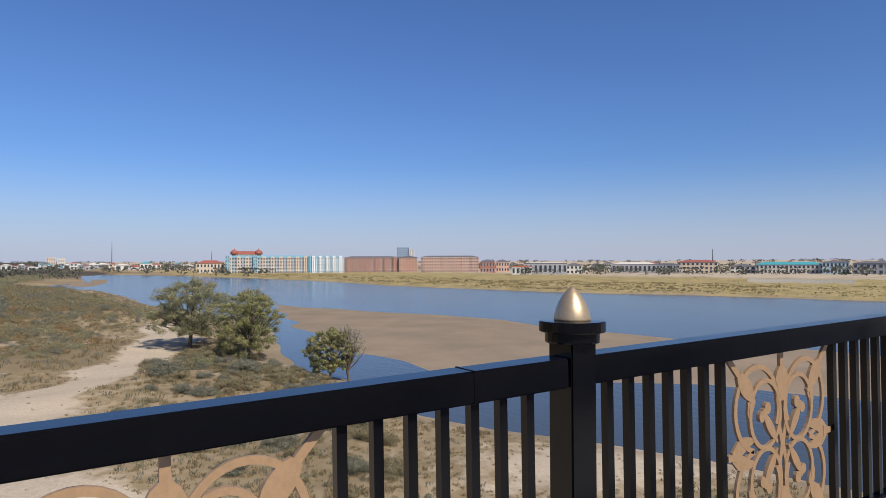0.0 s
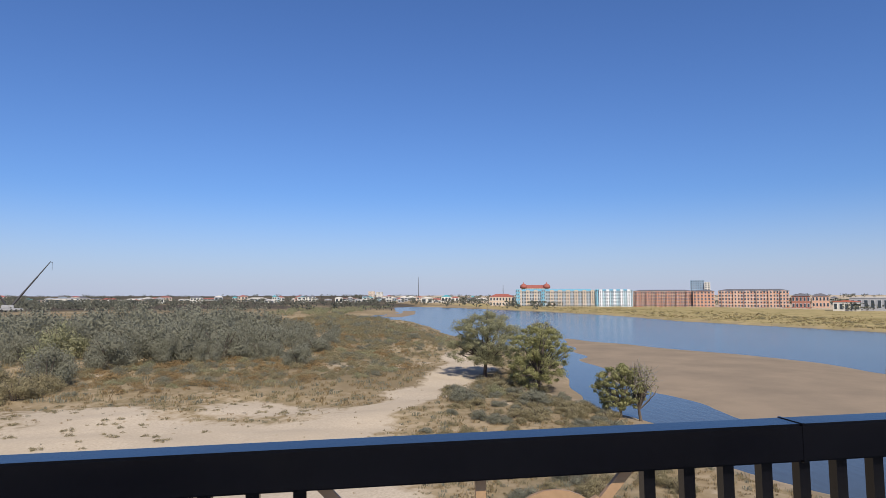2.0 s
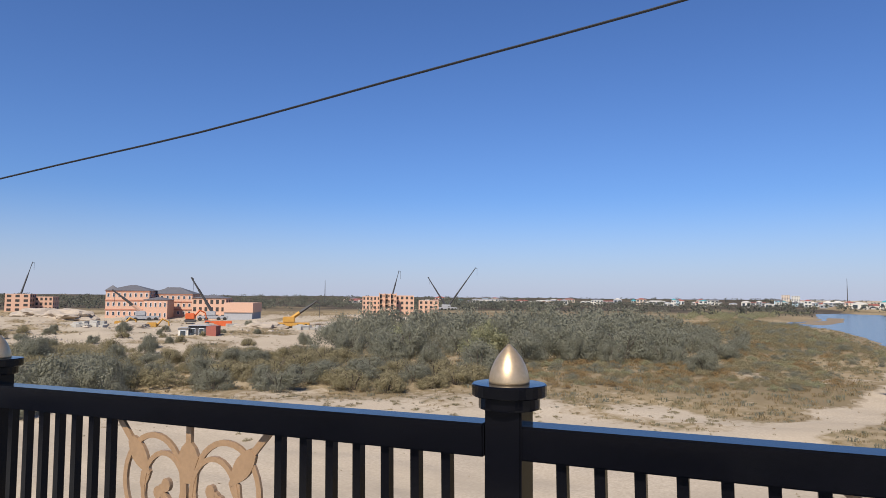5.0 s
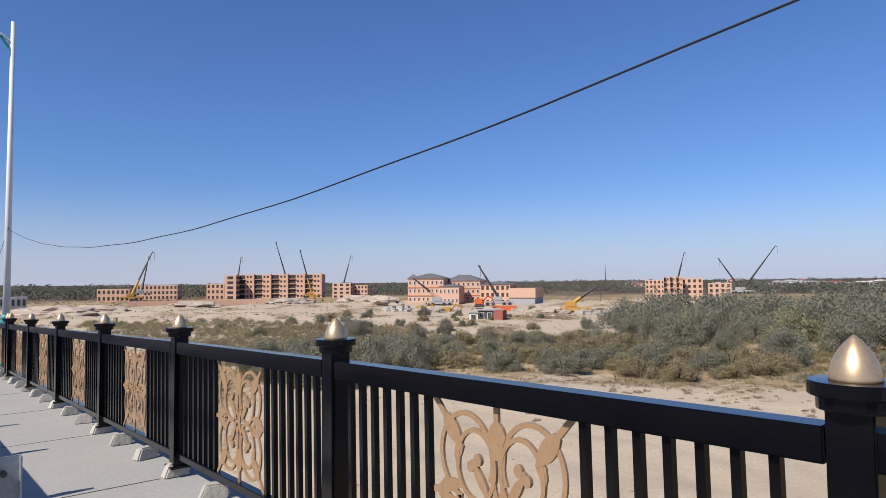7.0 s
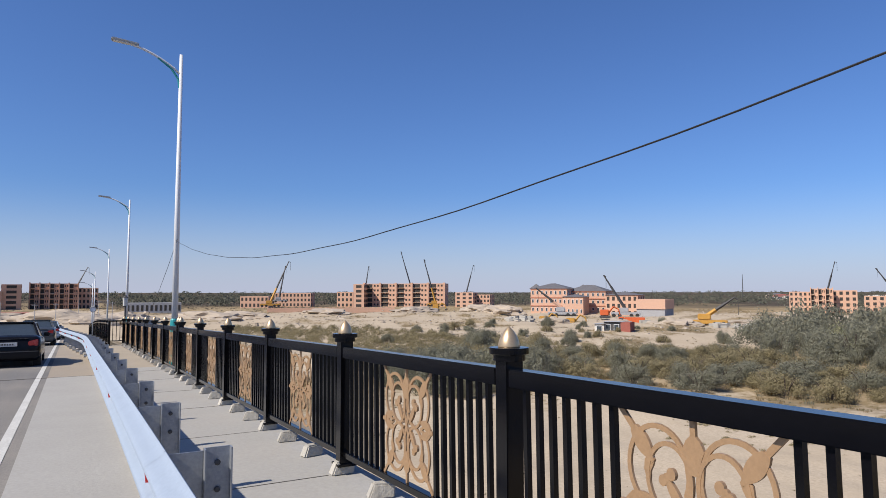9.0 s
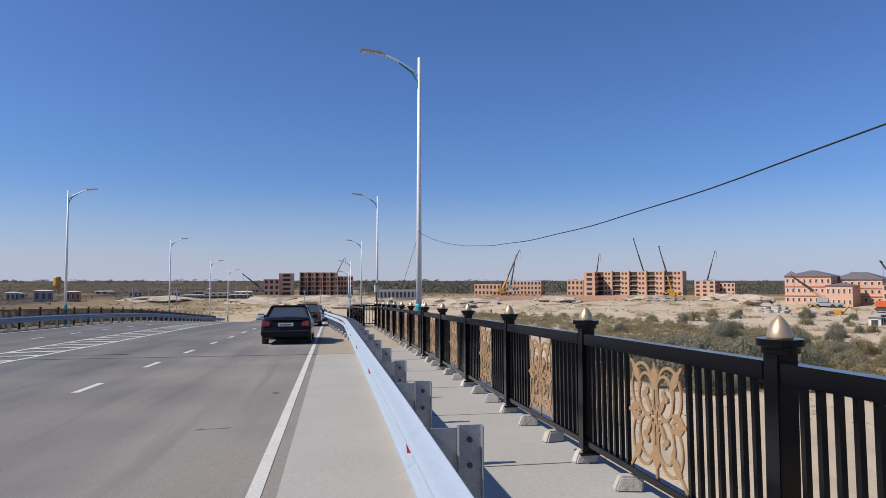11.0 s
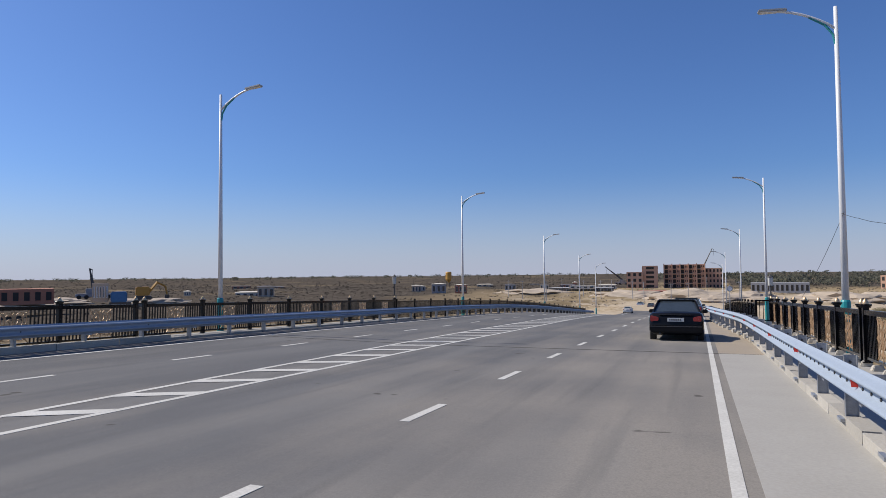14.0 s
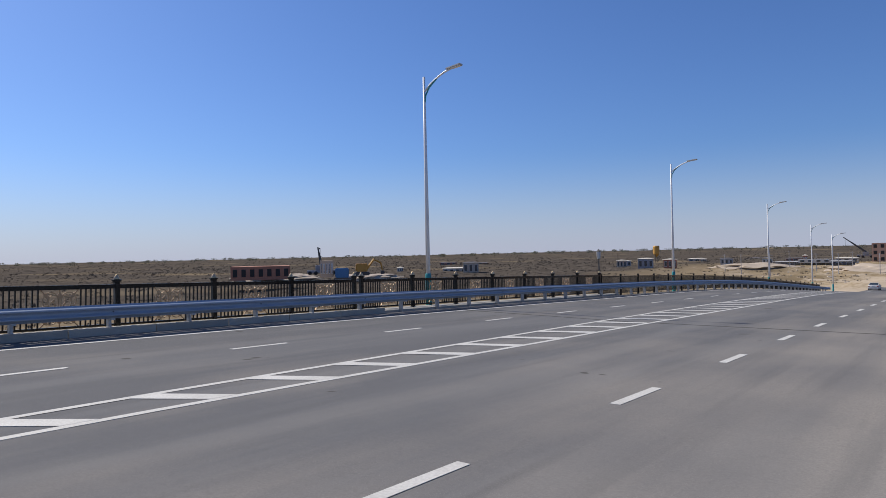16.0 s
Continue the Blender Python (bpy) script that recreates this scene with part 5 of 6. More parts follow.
tufts("scrub", "dry brown scrub covering the sandy plain", 26000, fan(15, 150, 28, 330), M_SCRUB, 0.12, 0.36, 41)
tufts("scrub", "olive weeds among the dry scrub", 13000, fan(15, 150, 26, 260), M_LEAF_O, 0.12, 0.38, 42)
tufts("scrub", "grey wormwood clumps on the plain", 6000, fan(20, 150, 26, 220), M_LEAF_S, 0.15, 0.42, 43)
tufts("scrub", "dry scrub on the plain beyond the opposite parapet", 12000, fan(-75, 20, 45, 700), M_HEATH, 0.15, 0.42, 44)
tufts("dry_grass", "dry yellow grass along the far bank", 14000, lambda rs, n: (rs.uniform(-60, 480, n), rs.uniform(-330, -118, n)), M_GRASS_Y, 0.12, 0.32, 45)


def far_trees(seed, a0, a1, r0, r1, count, h0, h1, label, material=M_LEAF_F):
    """Distant tree belts on the plain."""
    r = random.Random(seed)
    rs = np.random.RandomState(seed)
    a, d = np.radians(rs.uniform(a0, a1, count)), rs.uniform(r0, r1, count)
    px, py = d * np.sin(a), d * np.cos(a)
    z = relief(px, py)[0]
    bm_v, bm_f = [], []
    for x, y, zz in zip(px, py, z):
        if zz < WATER + 0.1:
            continue
        h = r.uniform(h0, h1)
        w = h * r.uniform(0.7, 1.6)
        for _ in range(26):
            s = h * r.uniform(0.1, 0.2)
            c = Vector((x + r.gauss(0, 0.4) * w, y + r.gauss(0, 0.4) * w, zz + h * (0.12 + 0.8 * r.random() ** 0.8)))
            u = Vector((r.gauss(0, 1), r.gauss(0, 1), r.gauss(0, 1))).normalized() * s
            v = u.orthogonal().normalized() * s * 0.8
            i = len(bm_v)
            bm_v += [c - u, c + v, c + u, c - v]
            bm_f.append((i, i + 1, i + 2, i + 3))
    m = bpy.data.meshes.new("tree_belt")
    m.from_pydata([tuple(v) for v in bm_v], [], bm_f)
    m.materials.append(material)
    return tagged(new("tree_belt", m), label, "trees", kind="stuff")


far_trees(51, 3, 75, 440, 760, 900, 3, 6.5, "dark tree belt behind the building site")
far_trees(57, -4, 72, 760, 1500, 900, 4, 8, "hazy woods far behind the building site")
far_trees(52, 62, 108, 380, 1100, 520, 3, 6, "distant trees before the town")
far_trees(53, 104, 172, 560, 800, 420, 3, 6.5, "trees of the town on the far bank")
far_trees(56, 129, 168, 420, 620, 200, 3.0, 5.5, "dark trees between the low houses of the far bank")
far_trees(54, -80, 25, 420, 1500, 2400, 0.8, 2.0, "low scrub trees on the far plain", M_HEATH)
far_trees(55, -85, 175, 1500, 2600, 900, 6, 10, "hazy line of trees at the horizon")


# ---- buildings ----
def bearing(a, d):
    """Place at a bearing read off the camera's view, rescaled to fit its lens."""
    a = 0.9705 * a + 0.08
    return d * math.sin(radians(a)), d * math.cos(radians(a))


def base_z(d, el):
    return 1.44 + d * math.tan(radians(0.97 * el))


def window_mesh(w, h, pane=M_PANE, frame_m=M_WHITE):
    """A pane in a frame, to be set on a wall that faces -y."""
    bm = box(-w / 2, w / 2, -0.10, 0.02, -h / 2, h / 2)
    me = bpy.data.meshes.new("window")
    add_box(bm, -w / 2 + 0.09, w / 2 - 0.09, -0.14, -0.09, -h / 2 + 0.09, h / 2 - 0.09)
    bm.to_mesh(me)
    bm.free()
    me.materials.append(frame_m)
    me.materials.append(pane)
    for k, f in enumerate(me.polygons):
        f.material_index = 1 if k >= 6 else 0
    return me


def hole_shade_mesh(w, h):
    # a black sheet on the uncut wall; its colour is the hole's inner shade
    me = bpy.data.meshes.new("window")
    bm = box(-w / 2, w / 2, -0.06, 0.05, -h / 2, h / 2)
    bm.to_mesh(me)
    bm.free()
    me.materials.append(M_HOLE_SHADE)
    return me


def block(label, a0, a1, d, top, floors, cols, wall, roof=None, open_=False, depth=12.0, turn=0.0, roof_h=0.0, bottom=None, trim=None, name="building", bays=0, crown=0.0, bay_m=None, small=1.0):
    """A house across the bearings a0 to a1 at distance d; top: elevation of its roof edge."""
    am = (a0 + a1) / 2
    w = d * 2 * math.tan(radians(0.9705 * abs(a1 - a0) / 2)) / max(0.5, math.cos(radians(turn)))
    x, y = bearing(am, d)
    z0 = height(x, y) - 0.3 if bottom is None else base_z(d, bottom)
    h = base_z(d, top) - z0
    p = thing(name, label, "building", m=pose(x, y, z0, 0, 0, -0.9705 * am + turn))
    bm = bmesh.new()
    add_box(bm, -w / 2, w / 2, 0, depth, 0, h)
    if bays and not open_:
        for k in range(bays):
            c = -w / 2 + (k + 0.5) * w / bays
            part("bay", box(c - w / bays * 0.22, c + w / bays * 0.22, -0.9, -0.002, 0, h + crown), bay_m or wall, p)
    part("wall", bm, wall, p)
    if trim:
        for f in range(floors):
            part("band", box(-w / 2 - 0.1, w / 2 + 0.1, -0.25, 0.05, h * (f + 1) / floors - 0.35, h * (f + 1) / floors), trim, p)
    if roof:
        bm = bmesh.new()
        e = 0.4
        lo = [bm.verts.new(c) for c in ((-w / 2 - e, -e, h), (w / 2 + e, -e, h), (w / 2 + e, depth + e, h), (-w / 2 - e, depth + e, h))]
        k = min(depth / 2, w / 2) * 0.9
        hi = [bm.verts.new(c) for c in ((-w / 2 + k, depth * 0.45, h + roof_h), (w / 2 - k, depth * 0.45, h + roof_h), (w / 2 - k, depth * 0.55, h + roof_h), (-w / 2 + k, depth * 0.55, h + roof_h))]
        bm.faces.new(lo[::-1])
        bm.faces.new(hi)
        for i in range(4):
            bm.faces.new((lo[i], lo[(i + 1) % 4], hi[(i + 1) % 4], hi[i]))
        bmesh.ops.recalc_face_normals(bm, faces=bm.faces[:])
        part("roof", bm, roof, p)
    if open_ and bays:
        fh, bw = h / floors, w / bays
        # loggias and slots are sheets coloured as shade, with no recess behind
        loggia, slot = hole_shade_mesh(bw * 0.40, fh * 0.74), hole_shade_mesh(bw * 0.11, fh * 0.42)
        for c in range(bays + 1):
            x0 = -w / 2 + c * bw
            part("pier", box(x0 - bw * 0.06, x0 + bw * 0.06, -1.3, -0.004, 0, h + 0.5), M_BRICK, p)
        for c in range(bays):
            x0 = -w / 2 + c * bw
            for f in range(floors):
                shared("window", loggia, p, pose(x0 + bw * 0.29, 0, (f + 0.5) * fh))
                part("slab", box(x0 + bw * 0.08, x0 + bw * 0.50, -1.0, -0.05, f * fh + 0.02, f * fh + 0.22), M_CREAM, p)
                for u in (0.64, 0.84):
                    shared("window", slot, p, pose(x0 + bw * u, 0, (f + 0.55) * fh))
        bays, cols = 0, 0
    if floors and cols:
        fh, cw = h / floors, w / cols
        me = hole_shade_mesh(cw * 0.5, fh * 0.55) if open_ else window_mesh(cw * 0.6 * small, fh * 0.6 * small)
        for f in range(floors):
            for c in range(cols):
                cx = -w / 2 + (c + 0.5) * cw
                yy = 0.0
                if bays:
                    u = (cx + w / 2) / (w / bays) % 1
                    yy = -0.9 if abs(u - 0.5) < 0.22 else 0.0
                shared("window", me, p, pose(cx, yy, (f + 0.52) * fh))
        for c in range(3 if depth > 8 and floors > 2 else 0):
            for f in range(floors):
                for s in (-1, 1):
                    shared("window", me, p, pose(s * w / 2, depth * (c + 0.5) / 3, (f + 0.52) * fh, 0, 0, 90 * s))
    return p


# far bank
block("long sky-blue apartment block with cream bays", 107.65, 114.7, 545, 0.36, 5, 30, M_GREY, M_BLUE, roof_h=1.4, bays=10, trim=M_LBLUE, crown=0.6, bay_m=M_CREAM)
for a in (107.65, 109.9, 114.6):
    block("sky-blue stair tower of the apartment block", a, a + 0.35, 543, 0.5, 5, 2, M_BLUE)
block("light blue and white apartment block", 114.75, 117.7, 543, 0.38, 5, 16, M_LBLUE, M_BLUE, roof_h=1.0, bays=5, crown=0.8, bay_m=M_WHITE)
block("long red-brick apartment block with balconies", 117.75, 122.6, 545, 0.30, 5, 24, M_BRICK2, M_ROOFG, roof_h=1.2, trim=M_CREAM, bays=6, bay_m=M_BRICK3)
block("orange-brick end of the apartment block", 122.6, 124.25, 542, 0.30, 5, 6, M_BRICK4, M_ROOFG, roof_h=1.2)
block("orange-brick apartment block with pale bands", 124.55, 129.75, 540, 0.32, 5, 22, M_BRICK4, M_ROOFG, roof_h=1.3, trim=M_PALE, bays=6, bay_m=M_BRICK)
block("tall glass office tower with a white core", 122.4, 123.5, 780, 1.22, 10, 6, M_TOWER, depth=16)
block("white side slab of the office tower", 123.5, 123.95, 778, 1.05, 10, 2, M_PALE, depth=14)
hotel = block("brown hotel with red domes behind the blue block", 108.1, 110.6, 640, 0.62, 6, 12, M_CREAM, M_ROOFR, roof_h=3.0)
for s in (-1, 1):
    dm = part("dome", lathe([(3.2, 0), (3.6, 1.2), (3.3, 2.6), (2.0, 3.8), (0.5, 4.6), (0.15, 6.0)], 16), M_ROOFR, hotel, "red dome", True)
    dm.matrix_basis = pose(s * 11, 2, base_z(640, 0.62) - hotel.matrix_basis.translation.z - 0.2)
block("brownish villa with a dark roof", 105.3, 107.5, 560, -0.15, 2, 8, M_CREAM, M_ROOFR, roof_h=2.4)
block("small white depot with an orange edge", 132.7, 134.5, 430, -0.55, 1, 5, M_PALE, M_ORANGE, roof_h=0.6)
block("long low showroom with dark glazing and white roof edge", 133.8, 137.6, 455, -0.24, 1, 9, M_GREY, M_PALE, roof_h=0.5)
block("white house with a gabled roof", 137.5, 138.9, 460, -0.45, 2, 4, M_PALE, M_ROOFG, roof_h=1.8)
block("grey hall with a white roof", 141.4, 145.1, 500, -0.36, 1, 10, M_GREY, M_PALE, roof_h=1.5)
block("grey two-storey service building", 145.1, 147.0, 480, -0.40, 2, 7, M_GREY, M_ROOFG, roof_h=1.0)
block("pink house with a red roof", 146.8, 150.0, 500, -0.2, 3, 9, M_CREAM, M_ROOFR, roof_h=1.6)
block("white house with a pitched roof", 150.9, 152.8, 500, -0.55, 2, 5, M_PALE, M_ROOFG, roof_h=1.5)
block("long white pavilion with a turquoise roof", 152.8, 157.6, 490, -0.4, 2, 16, M_PALE, M_TURQ, roof_h=1.8)
block("light blue hall with a white front", 157.5, 159.3, 485, -0.2, 2, 7, M_LBLUE, M_ROOFG, roof_h=0.8)
block("dark grey sheds behind a fence", 159.5, 163.5, 480, -0.3, 2, 10, M_GREY, M_ROOFG, roof_h=1.2)
block("brick house with a dark roof", 129.9, 131.2, 520, -0.12, 2, 5, M_BRICK2, M_ROOFG, roof_h=2.0)
block("brick house with a hipped roof", 131.3, 132.5, 540, -0.12, 2, 5, M_BRICK, M_ROOFG, roof_h=2.0)
block("cream flats of the town", 94.4, 95.0, 1050, 0.36, 8, 5, M_CREAM)
block("pale flats of the town", 95.1, 95.7, 1080, 0.3, 7, 5, M_PALE)
rb = random.Random(77)
for k in range(46):
    a = rb.uniform(64, 104)
    w = rb.uniform(0.25, 1.1)
    wall, roof = rb.choice(((M_PALE, M_ROOFG), (M_PALE, M_ROOFR), (M_CREAM, M_ROOFR), (M_GREY, M_PALE), (M_PALE, M_TURQ), (M_LBLUE, M_ROOFG)))
    block("distant low house of the town", a, a + w, rb.uniform(820, 1150), rb.uniform(-0.36, -0.08), rb.choice((1, 2, 2)), max(2, int(w * 4)), wall, roof, roof_h=rb.uniform(0.8, 2.5))
for k in range(60):
    a = rb.uniform(56, 104)
    w = rb.uniform(0.4, 1.7)
    wall, roof = rb.choice(((M_PALE, M_PALE), (M_PALE, M_ROOFR), (M_CREAM, M_ROOFG), (M_GREY, M_PALE), (M_PALE, M_GREY)))
    block("low pale house in the hazy town", a, a + w, rb.uniform(760, 1200), rb.uniform(-0.44, -0.22), 1, 2, wall, roof, roof_h=rb.uniform(0.8, 1.6))
for k in range(16):
    a = rb.uniform(129, 165)
    w = rb.uniform(0.4, 1.0)
    wall, roof = rb.choice(((M_PALE, M_ROOFG), (M_CREAM, M_ROOFR), (M_GREY, M_ROOFG)))
    block("low town house on the far bank", a, a + w, rb.uniform(580, 720), rb.uniform(-0.4, -0.12), 2, 4, wall, roof, roof_h=1.6)
for a, d, el in ((98.9, 900, 1.65), (55.77, 700, 1.4), (106.5, 800, 0.9), (149.6, 560, 0.9)):
    x, y = bearing(a, d)
    z = height(x, y)
    mast = thing("mast", "slim radio mast over the town", "mast", "masts", m=pose(x, y, z))
    part("shaft", tube([(0, 0, 0), (0, 0, (base_z(d, el) - z) * 0.6), (0, 0, base_z(d, el) - z)], [0.5, 0.38, 0.18], 6), M_STEEL, mast)
fx, fy = bearing(156, 300)
wallf = thing("fence", "long pale concrete fence on the far bank", "fence")
for k in range(24):
    x, y = bearing(152.3 + 0.31 * k, 300)
    b = part("slab", box(-0.8, 0.78, -0.1, 0.1, 0, 1.7), M_PALE, wallf)
    b.matrix_basis = pose(x, y, height(x, y) - 0.1, 0, 0, -(152.3 + 0.31 * k))

# building site
block("unfinished orange-brick apartment block, five storeys with open windows", 23.4, 30.55, 400, 0.76, 5, 22, M_BRICK, open_=True, bays=5, depth=14, turn=-14)
block("blank gable end of the unfinished block", 22.45, 23.4, 398, 0.70, 5, 1, M_BRICK, open_=True, depth=14, turn=-14)
block("unfinished brick house of three storeys", 21.0, 22.4, 420, 0.0, 3, 4, M_BRICK, open_=True, turn=-14)
block("unfinished brick house shell", 12.75, 15.1, 400, -0.36, 2, 7, M_BRICK, open_=True, turn=-14)
block("unfinished brick block rising behind the site", 15.6, 18.7, 430, -0.08, 3, 10, M_BRICK, open_=True, turn=-14)
block("unfinished brick house with blank gable", 31.6, 33.2, 380, -0.05, 4, 3, M_BRICK, open_=True, turn=-14)
block("unfinished low brick wing", 33.2, 34.7, 385, -0.25, 3, 5, M_BRICK, open_=True, turn=-14)
block("unfinished orange-brick block with many window holes", 59.2, 60.8, 330, -0.02, 4, 5, M_BRICK, open_=True)
block("unfinished orange-brick tower part", 60.7, 62.2, 328, 0.22, 4, 4, M_BRICK, open_=True, bays=3)
block("unfinished orange-brick wing beside the tower", 62.1, 63.8, 332, 0.08, 4, 4, M_BRICK, open_=True)
block("low brick house behind the thicket", 64.2, 66.0, 360, -0.35, 3, 4, M_BRICK, open_=True)
block("orange-brick school with a grey hipped roof", 38.4, 41.6, 268, 0.28, 3, 8, M_BRICK, M_ROOFG, roof_h=2.2, depth=16, trim=M_BRICK3, small=0.7, turn=-14)
block("middle wing of the brick school under a grey roof", 41.5, 44.9, 274, 0.05, 3, 8, M_BRICK, M_ROOFG, roof_h=2.6, depth=14, trim=M_BRICK3, small=0.7, turn=-14)
block("projecting brick bay of the school", 41.2, 43.0, 262, -0.45, 2, 5, M_BRICK, M_ROOFG, roof_h=1.0, depth=10, turn=-14, small=0.7)
block("brick school wing still under scaffolding", 44.9, 47.6, 262, -0.30, 3, 6, M_BRICK, M_ROOFG, roof_h=1.2, open_=True, turn=-14)
block("grey and brick gymnasium hall of the school", 47.5, 49.8, 250, -0.72, 2, 0, M_GREY, depth=14, turn=-14)
block("brick upper storey of the gymnasium hall", 47.45, 49.85, 249.6, -0.66, 0, 0, M_BRICK, depth=14.4, bottom=-1.5, turn=-14)
for a, d, top in ((38.9, 270, 0.72), (43.0, 276, 0.65)):
    x, y = bearing(a, d + 6)
    g = thing("roof_turret", "grey pyramid turret on the school roof", "roof", m=pose(x, y, base_z(d, 0.28)))
    part("pyramid", lathe([(3.6, 0), (0.1, base_z(d, top) - base_z(d, 0.28))], 4), M_ROOFG, g)
wf = thing("site_wall", "long orange-brick garden wall with pilasters", "wall")
for k in range(38):
    a = 15.2 + 0.293 * k
    x, y = bearing(a, 295)
    b = part("bay", box(-0.78, 0.78, -0.15, 0.15, 0, 3.4 + 0.2 * (k % 2)), M_BRICK, wf)
    b.matrix_basis = pose(x, y, base_z(295, -2.0) - 0.4, 0, 0, -a)
block("orange-brick apartment block under construction beside the road", -2.8, 0.45, 420, 0.70, 5, 10, M_BRICK, open_=True, bays=5)
block("lower brick wing of the block under construction", 0.45, 1.85, 425, 0.36, 4, 5, M_BRICK, open_=True)
block("blank brick stair tower under construction", -4.6, -3.3, 410, 0.62, 5, 1, M_BRICK, open_=True)
block("stepped brick base of the stair tower", -5.9, -4.55, 408, 0.1, 3, 3, M_BRICK, open_=True)
block("open concrete frame under construction", 3.9, 8.1, 300, -0.88, 1, 12, M_GREY, open_=True)
block("unfinished brick house shell on the far plain", -58.7, -53.7, 190, -0.72, 1, 7, M_BRICK3, open_=True, bottom=-1.9)
block("low brick hut beside the road end", -5.0, -2.6, 260, -1.55, 1, 4, M_BRICK2, bottom=-2.2)
block("white shed on the plain", -40.2, -37.0, 330, -1.3, 1, 6, M_PALE, M_PALE, roof_h=0.5, bottom=-1.85, depth=6)
block("long low dark shed on the plain", -12.6, -7.0, 330, -1.25, 1, 8, M_ROOFG, M_GREY, roof_h=0.4, bottom=-1.7, depth=6)
block("white container office on the plain", -10.8, -8.6, 325, -1.05, 1, 4, M_PALE, bottom=-1.35, depth=4)
for k in range(26):
    a = rb.uniform(-45, -8)
    block("low shed on the far plain", a, a + rb.uniform(0.3, 1.6), rb.uniform(300, 620), rb.uniform(-1.15, -0.75), 1, 3, rb.choice((M_GREY, M_PALE, M_CREAM, M_BRICK2)), rb.choice((M_ROOFG, M_PALE)), roof_h=0.4, depth=5)


def crane(a, d, foot_el, tip_a, tip_el, label, colour=M_STEEL, group="mobile cranes"):
    """A mobile crane: carrier, cab and a telescopic boom."""
    x, y = bearing(a, d)
    z = base_z(d, foot_el)
    c = thing("mobile_crane", label, "crane", group, m=pose(x, y, z, 0, 0, -a))
    body = M_YELLOW if colour is M_YELLOW else M_GREY
    part("carrier", box(-5, 5, -1.3, 1.3, 0.7, 1.7, 0.1), body, c)
    part("cab", box(-2.2, 1.0, -1.2, 1.2, 1.7, 3.3, 0.2), body, c)
    for k in (-4, -2, 2, 4):
        w = part("wheel", lathe([(0.3, -1.4), (0.65, -1.4), (0.68, 0), (0.65, 1.4), (0.3, 1.4)], 14), M_TYRE, c)
        w.matrix_basis = pose(k, 0, 0.65, 90)
    tx = d * math.tan(radians(0.9705 * (tip_a - a)))
    tz = base_z(d, tip_el) - z
    s, e = Vector((0, 0, 2.8)), Vector((tx, 0, tz))
    part("boom", tube([s, s.lerp(e, 0.33)], [0.55, 0.5], 4), colour, c)
    part("boom_extension", tube([s.lerp(e, 0.3), s.lerp(e, 0.66)], [0.42, 0.38], 4), M_STEEL, c)
    part("boom_tip", tube([s.lerp(e, 0.63), e, e + Vector((0.8, 0, -0.6))], [0.32, 0.22, 0.2], 4), M_STEEL, c)
    part("hook_cable", tube([e + Vector((0.8, 0, -0.6)), e + Vector((0.8, 0, -4.5))], 0.06, 4), M_STEEL, c)
    return c


for row in ((16.0, 420, -0.9, 16.5, 2.3), (27.9, 430, -1.0, 26.67, 3.64), (23.4, 440, -0.9, 23.78, 2.31), (32.4, 430, -1.1, 33.23, 2.41),
            (61.6, 360, -1.3, 62.4, 2.31), (66.6, 380, -1.2, 65.0, 1.75), (66.9, 390, -1.2, 69.3, 2.64), (-0.2, 440, -1.0, 1.05, 2.0), (-6.2, 430, -1.0, -7.7, 0.6), (-51.0, 230, -1.6, -51.3, 0.85)):
    crane(*row, "mobile crane with a raised telescopic boom on the site", M_STEEL)
crane(15.3, 340, -1.3, 16.82, 2.71, "mobile crane with a yellow lower boom on the site", M_YELLOW)
crane(29.8, 380, -1.3, 28.77, 2.93, "mobile crane with a yellow lower boom on the site", M_YELLOW)
crane(53.2, 185, -2.9, 55.35, -0.49, "yellow mobile crane with a long raised boom on stone slabs", M_YELLOW)
crane(41.2, 235, -2.2, 38.9, 0.35, "brown mobile crane before the school", M_BRICK)
crane(46.6, 240, -2.2, 44.8, 1.45, "mobile crane with an upright boom at the school", M_STEEL)

# site goods and machines
x, y = bearing(47.2, 190)
t = thing("dump_truck", "orange dump truck on the building site", "truck", m=pose(x, y, base_z(190, -3.05), 0, 0, -47))
part("bed", box(-2.0, 3.4, -1.2, 1.2, 1.1, 2.7, 0.1), M_ORANGE, t)
part("cab", box(-3.6, -2.1, -1.2, 1.2, 0.8, 2.8, 0.15), M_ORANGE, t)
part("windscreen", box(-3.4, -2.4, -1.22, 1.22, 1.8, 2.5), M_PANE, t)
for k in (-2.9, 1.0, 2.3):
    w = part("wheel", lathe([(0.2, -1.2), (0.5, -1.2), (0.52, 0), (0.5, 1.2), (0.2, 1.2)], 14), M_TYRE, t)
    w.matrix_basis = pose(k, 0, 0.5, 90)
block("dark site shed with a flat roof", 44.9, 46.3, 152, -2.62, 1, 2, M_STEEL, M_GREY, roof_h=0.2, bottom=-3.7, depth=4, turn=-14)
block("white and grey site cabin", 44.1, 44.9, 152, -2.8, 1, 1, M_PALE, M_GREY, roof_h=0.2, bottom=-3.7, depth=4, turn=-14)
block("red steel container on the sand", 46.3, 47.1, 151, -2.65, 0, 0, M_ROOFR, bottom=-3.7, depth=4, turn=-14)
block("pale site container with open panels", -51.1, -49.95, 120, -0.35, 1, 5, M_CREAM, bottom=-1.85, depth=3)
x, y = bearing(-49.2, 119)
t = thing("truck", "blue truck with a tarpaulin on the plain", "truck", m=pose(x, y, base_z(119, -1.9) - 0.9, 0, 0, 49))
part("tarpaulin", box(-1.2, 1.2, -1.1, 1.1, 0.9, 2.6, 0.15), M_PIPE, t)
